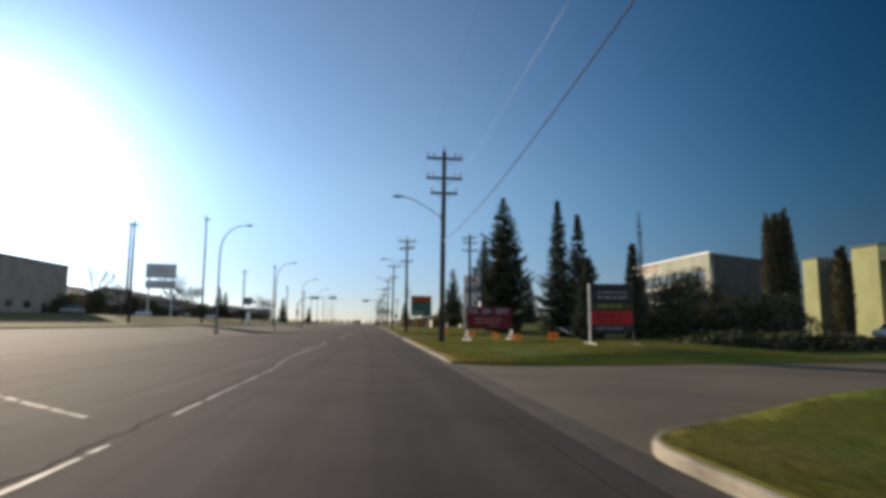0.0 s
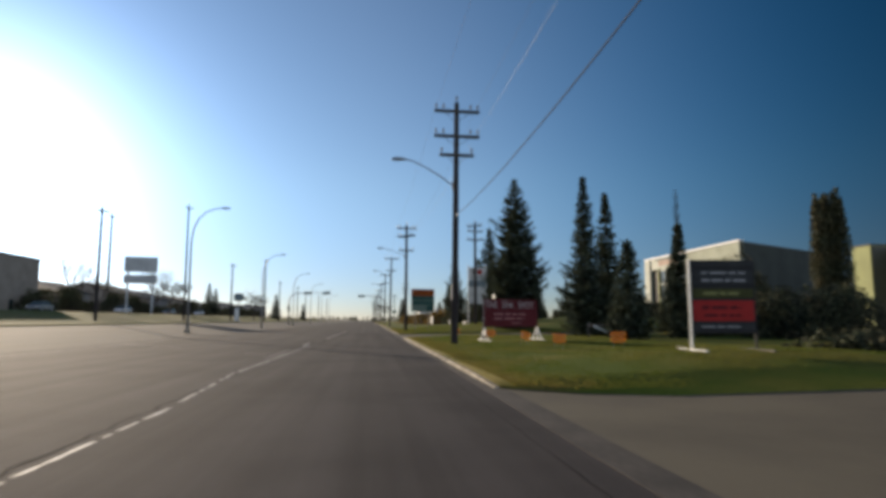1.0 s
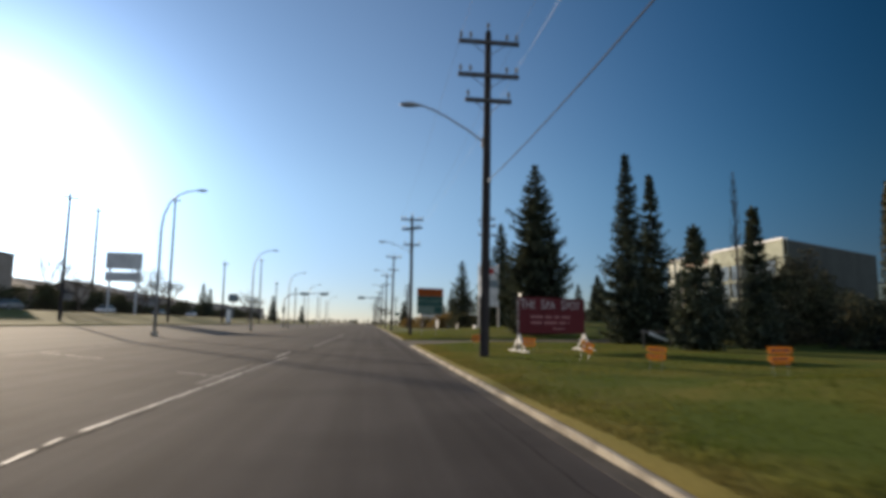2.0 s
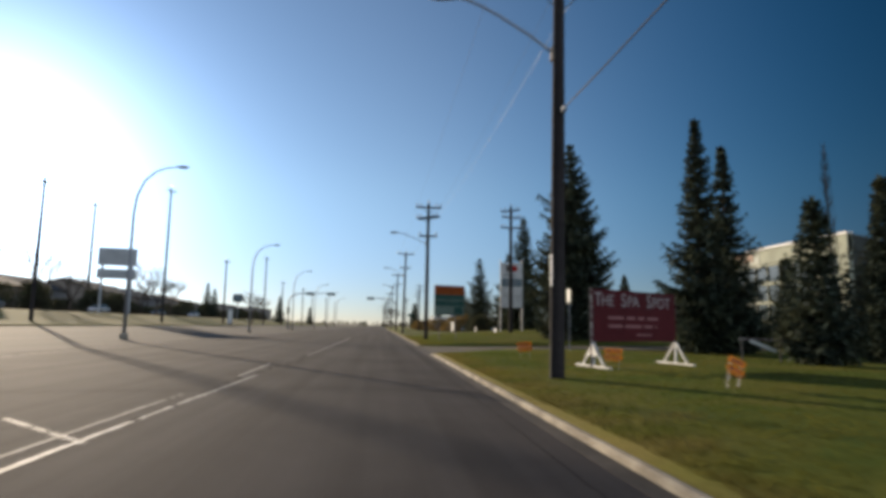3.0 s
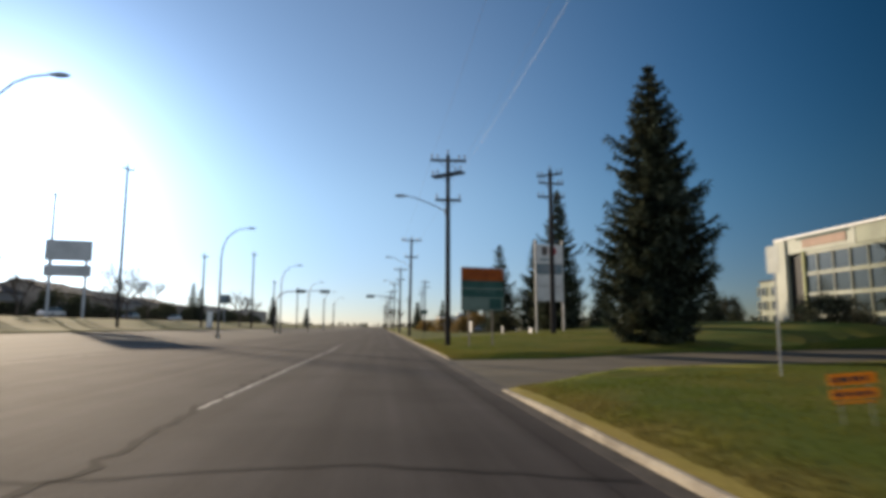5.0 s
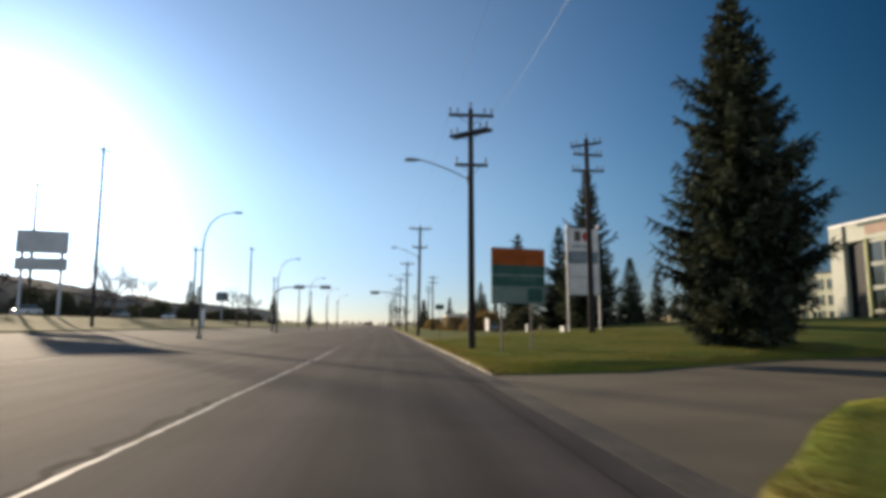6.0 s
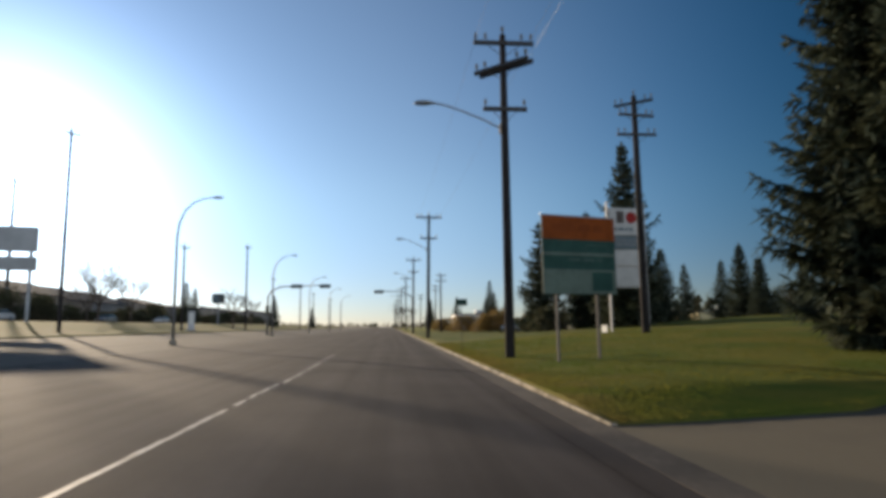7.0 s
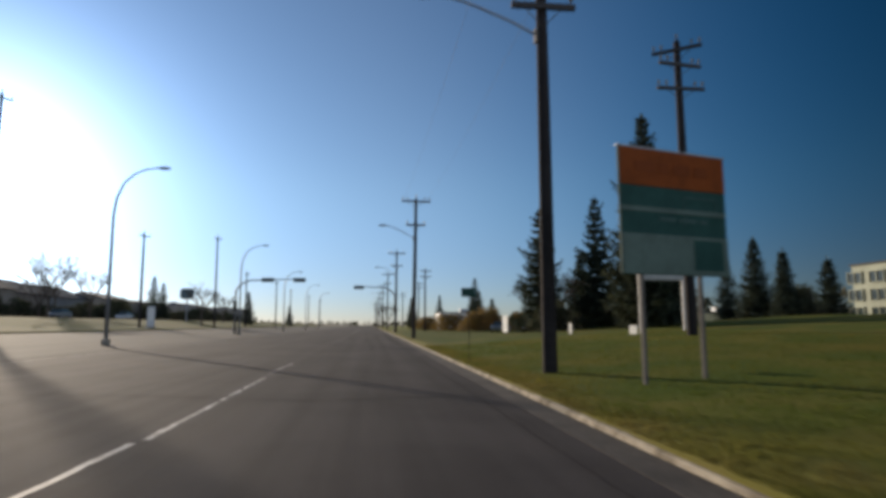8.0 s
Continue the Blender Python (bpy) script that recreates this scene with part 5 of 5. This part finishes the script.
def low_building(x, y, w, d, h, wall, roof_h, label, seed):
    """A low building with a pitched or flat roof, windows and doors towards the road (+x side)."""
    rng = random.Random(seed)
    b = thing("low_building", label, "building", pose(x, y, left_height(x)), "low buildings across the road")
    part("wall", box((w, d, h), (-w / 2, d / 2, h / 2 - 0.1), 0.03), wall, b)
    if roof_h > 0.3:
        bm = bmesh.new()
        pr = [(0.4, h - 0.15), (-w / 2, h + roof_h), (-w - 0.4, h - 0.15), (-w - 0.4, h - 0.3), (-w / 2, h + roof_h - 0.2), (0.4, h - 0.3)]
        a = [bm.verts.new((px, -0.4, pz)) for px, pz in pr]
        c = [bm.verts.new((px, d + 0.4, pz)) for px, pz in pr]
        for k in range(6):
            bm.faces.new((a[k], a[(k + 1) % 6], c[(k + 1) % 6], c[k]))
        bm.faces.new((a[0], a[1], a[4], a[5]))
        bm.faces.new((a[1], a[2], a[3], a[4]))
        bm.faces.new((c[0], c[1], c[4], c[5]))
        bm.faces.new((c[1], c[2], c[3], c[4]))
        part("roof", bm, ROOF, b)
        for yy in (0.02, d - 0.02):
            bm = bmesh.new()
            bm.faces.new([bm.verts.new((px, yy, pz)) for px, pz in ((0, h - 0.2), (-w / 2, h + roof_h - 0.2), (-w, h - 0.2))])
            part("gable", bm, wall, b)
    else:
        part("roof", box((w + 0.3, d + 0.3, 0.25), (-w / 2, d / 2, h), 0.02), ROOF, b)
        part("roof_unit", box((1.6, 2.0, 0.9), (-w / 2, d * rng.uniform(0.3, 0.7), h + 0.55), 0.04), STEEL, b, "rooftop air handler")
    n = int(d / 4.5)
    for k in range(n):
        yy = (k + 0.5) * d / n
        if k % 3 == 1:
            part("door", box((0.08, 1.1, 2.1), (0.03, yy, 0.95), 0.01), GLASS, b)
        else:
            win = part("window", box((0.06, 1.9, 1.2), (0.02, yy, 1.6), 0.01), GLASS, b)
            part("sill", box((0.14, 2.1, 0.08), (0.05, yy, 0.96), 0.01), WHITE, win)
    return b


ROW = ((20, 24, 6.9, 0.0), (45, 18, 6.5, 0.0), (64, 22, 6.7, 0.0), (87, 30, 8.9, 0.0), (119, 11, 4.2, 1.8), (131.5, 14, 4.4, 2.2), (147, 15, 4.8, 2.2), (163.5, 12, 4.6, 2.4), (177, 19, 4.6, 2.4), (197, 14, 4.4, 1.8), (212.5, 15, 4.6, 0.0), (228, 20, 3.9, 2.0), (249, 16, 5.2, 0.0), (266, 16, 4.2, 2.1), (283, 23, 4.4, 2.2), (307, 36, 5.8, 0.0))
for k, (yy, dd, hh, rh) in enumerate(ROW):
    low_building(-55 - 2 * (k % 3), yy, 12, dd, hh, (WALL_TAN, WALL_BRICK, DULL_CLAD)[k % 3], rh, ("tan sided", "beige stucco", "dull metal clad")[k % 3] + " low commercial building across the road", 300 + k)
rng = random.Random(88)
for k in range(30):
    yy = 112 + 6.6 * k + rng.uniform(-2, 2)
    shrub(-51.6 + rng.uniform(-1.2, 0.8), yy, left_height(-52) - 0.05, rng.uniform(3, 5.5), rng.uniform(4, 7), rng.uniform(2.0, 4.4), "bushy leafless hedge shrub across the road", 400 + k, SHRUB)
low_building(25, 190, 10, 10, 3.9, WHITE, 0.0, "low white building beyond the lawn", 331).matrix_basis = pose(15.5, 200, 0.0, 0, 0, -90)

low_building(72, 165, 14, 10, 3.2, WALL_CREAM, 0.0, "low pale yellow building far beyond the lawn", 332)


# ---- parked cars ----
def car(x, y, z, turn, paint, label):
    c = thing("car", label, "car", pose(x, y, z, 0, 0, turn), "parked cars")
    bm = bmesh.new()
    prof = [(-2.15, 0.35), (-2.2, 0.62), (-2.0, 0.86), (-1.25, 0.96), (1.3, 0.98), (2.05, 0.92), (2.18, 0.6), (2.12, 0.35)]
    a = [bm.verts.new((px, -0.86, pz)) for px, pz in prof]
    d = [bm.verts.new((px, 0.86, pz)) for px, pz in prof]
    for k in range(len(prof)):
        j = (k + 1) % len(prof)
        bm.faces.new((a[k], a[j], d[j], d[k]))
    bm.faces.new(a)
    bm.faces.new(d)
    bmesh.ops.bevel(bm, geom=list(bm.edges), offset=0.05, segments=2, affect="EDGES")
    part("body", bm, paint, c, smooth=False)
    bm = bmesh.new()
    prof = [(-1.3, 0.95), (-0.55, 1.42), (0.95, 1.44), (1.7, 0.97)]
    a = [bm.verts.new((px, -0.8 + (0.12 if pz > 1.2 else 0), pz)) for px, pz in prof]
    d = [bm.verts.new((px, 0.8 - (0.12 if pz > 1.2 else 0), pz)) for px, pz in prof]
    for k in range(4):
        j = (k + 1) % 4
        bm.faces.new((a[k], a[j], d[j], d[k]))
    bm.faces.new(a)
    bm.faces.new(d)
    part("windows", bm, GLASS, c, "dark glass cabin")
    part("roof_panel", box((1.5, 1.36, 0.04), (0.2, 0, 1.45), 0.015), paint, c)
    for px in (-1.35, 1.35):
        for py in (-0.8, 0.8):
            w = part("wheel", tube([(px, py - 0.1, 0.32), (px, py + 0.1, 0.32)], 0.32, 16), RUBBER, c, "black tyre")
            part("rim", tube([(px, py - 0.11, 0.32), (px, py + 0.11, 0.32)], 0.19, 12), STEEL, w)
    for py in (-0.6, 0.6):
        part("headlight", box((0.06, 0.34, 0.14), (-2.17, py, 0.68), 0.01), LENS, c)
    return c


car(42.6, 45.8, 0.01, 20, CAR_WHITE, "white parked car in the lot before the buildings")
car(21.5, 141, lawn_height(21.5, 141), 95, CAR_WHITE, "white parked car beyond the lawn")
car(17.5, 143, lawn_height(17.5, 143), 62, CAR_GREY, "silver parked car beyond the lawn")
car(-46, 100, 2.34, 90, CAR_GREY, "silver car parked on the service road")
car(-45.5, 128, 2.34, 90, CAR_WHITE, "white car parked on the service road by the hedge")
car(-46.5, 158, 2.34, 90, CAR_GREY, "silver car parked on the service road by the hedge")
car(-46, 181, 2.34, 90, CAR_WHITE, "white car parked on the far end of the service road")
car(-46, 62, 2.34, 90, CAR_WHITE, "pale car parked on the service road")


# ---- far woods ----
def far_woods():
    rng = random.Random(9)
    verts, faces = [], []
    for k in range(2600):
        side = rng.random()
        if side < 0.45:
            x, y = rng.uniform(-420, -90), rng.uniform(180, 700)
        elif side < 0.8:
            x, y = rng.uniform(60, 420), rng.uniform(150, 700)
        else:
            x, y = rng.uniform(-500, 500), rng.uniform(900, 1000)
        h = rng.uniform(3, 7)
        for j in range(14):
            a, r = rng.uniform(0, 6.28), rng.uniform(0, 2.2)
            u = rng.random()
            c = Vector((x + math.cos(a) * r * (1.1 - u), y + math.sin(a) * r * (1.1 - u), h * u))
            s = rng.uniform(0.7, 1.5)
            i = len(verts)
            d = Vector((rng.uniform(-1, 1), rng.uniform(-1, 1), 0)).normalized() * s
            verts.extend((tuple(c - d), tuple(c + d * 0.9), tuple(c + d * 0.2 + Vector((0, 0, s * 1.3)))))
            faces.append((i, i + 1, i + 2))
    ob = raw("far_woods", verts, faces, SHRUB)
    tagged(ob, "distant dark woods along the horizon", "woods", kind="stuff")


far_woods()


# ---- grass blades on the verges ----
def blades(ring, area, count, seed, label):
    rng = random.Random(seed)
    verts, faces = [], []
    x0, x1, y0, y1 = area
    made = 0
    while made < count:
        x = x0 + (x1 - x0) * rng.random() ** 1.7
        y = rng.uniform(y0, y1)
        if not inside((x, y), ring):
            made += 0.2
            continue
        made += 1
        z = lawn_height(x, y) - 0.01
        for b in range(4):
            a, h, w = rng.uniform(0, 6.28), rng.uniform(0.025, 0.06), rng.uniform(0.004, 0.009)
            px, py = x + rng.uniform(-0.05, 0.05), y + rng.uniform(-0.05, 0.05)
            i = len(verts)
            dx, dy = math.cos(a), math.sin(a)
            verts.extend(((px - dx * w, py - dy * w, z), (px + dx * w, py + dy * w, z), (px - dy * h * 0.5, py + dx * h * 0.5, z + h)))
            faces.append((i, i + 1, i + 2))
    tagged(raw("grass", verts, faces, BLADE), label, "grass", kind="stuff")


blades(NEAR_RING, (2.6, 12, 2, 12), 9000, 1, "short green grass blades on the verge")
blades(MID_RING, (2.6, 16, 18, 58), 52000, 2, "short autumn grass blades on the verge")
blades(FAR_RING, (2.6, 16, 60, 92), 40000, 3, "short sunlit grass blades on the mound")
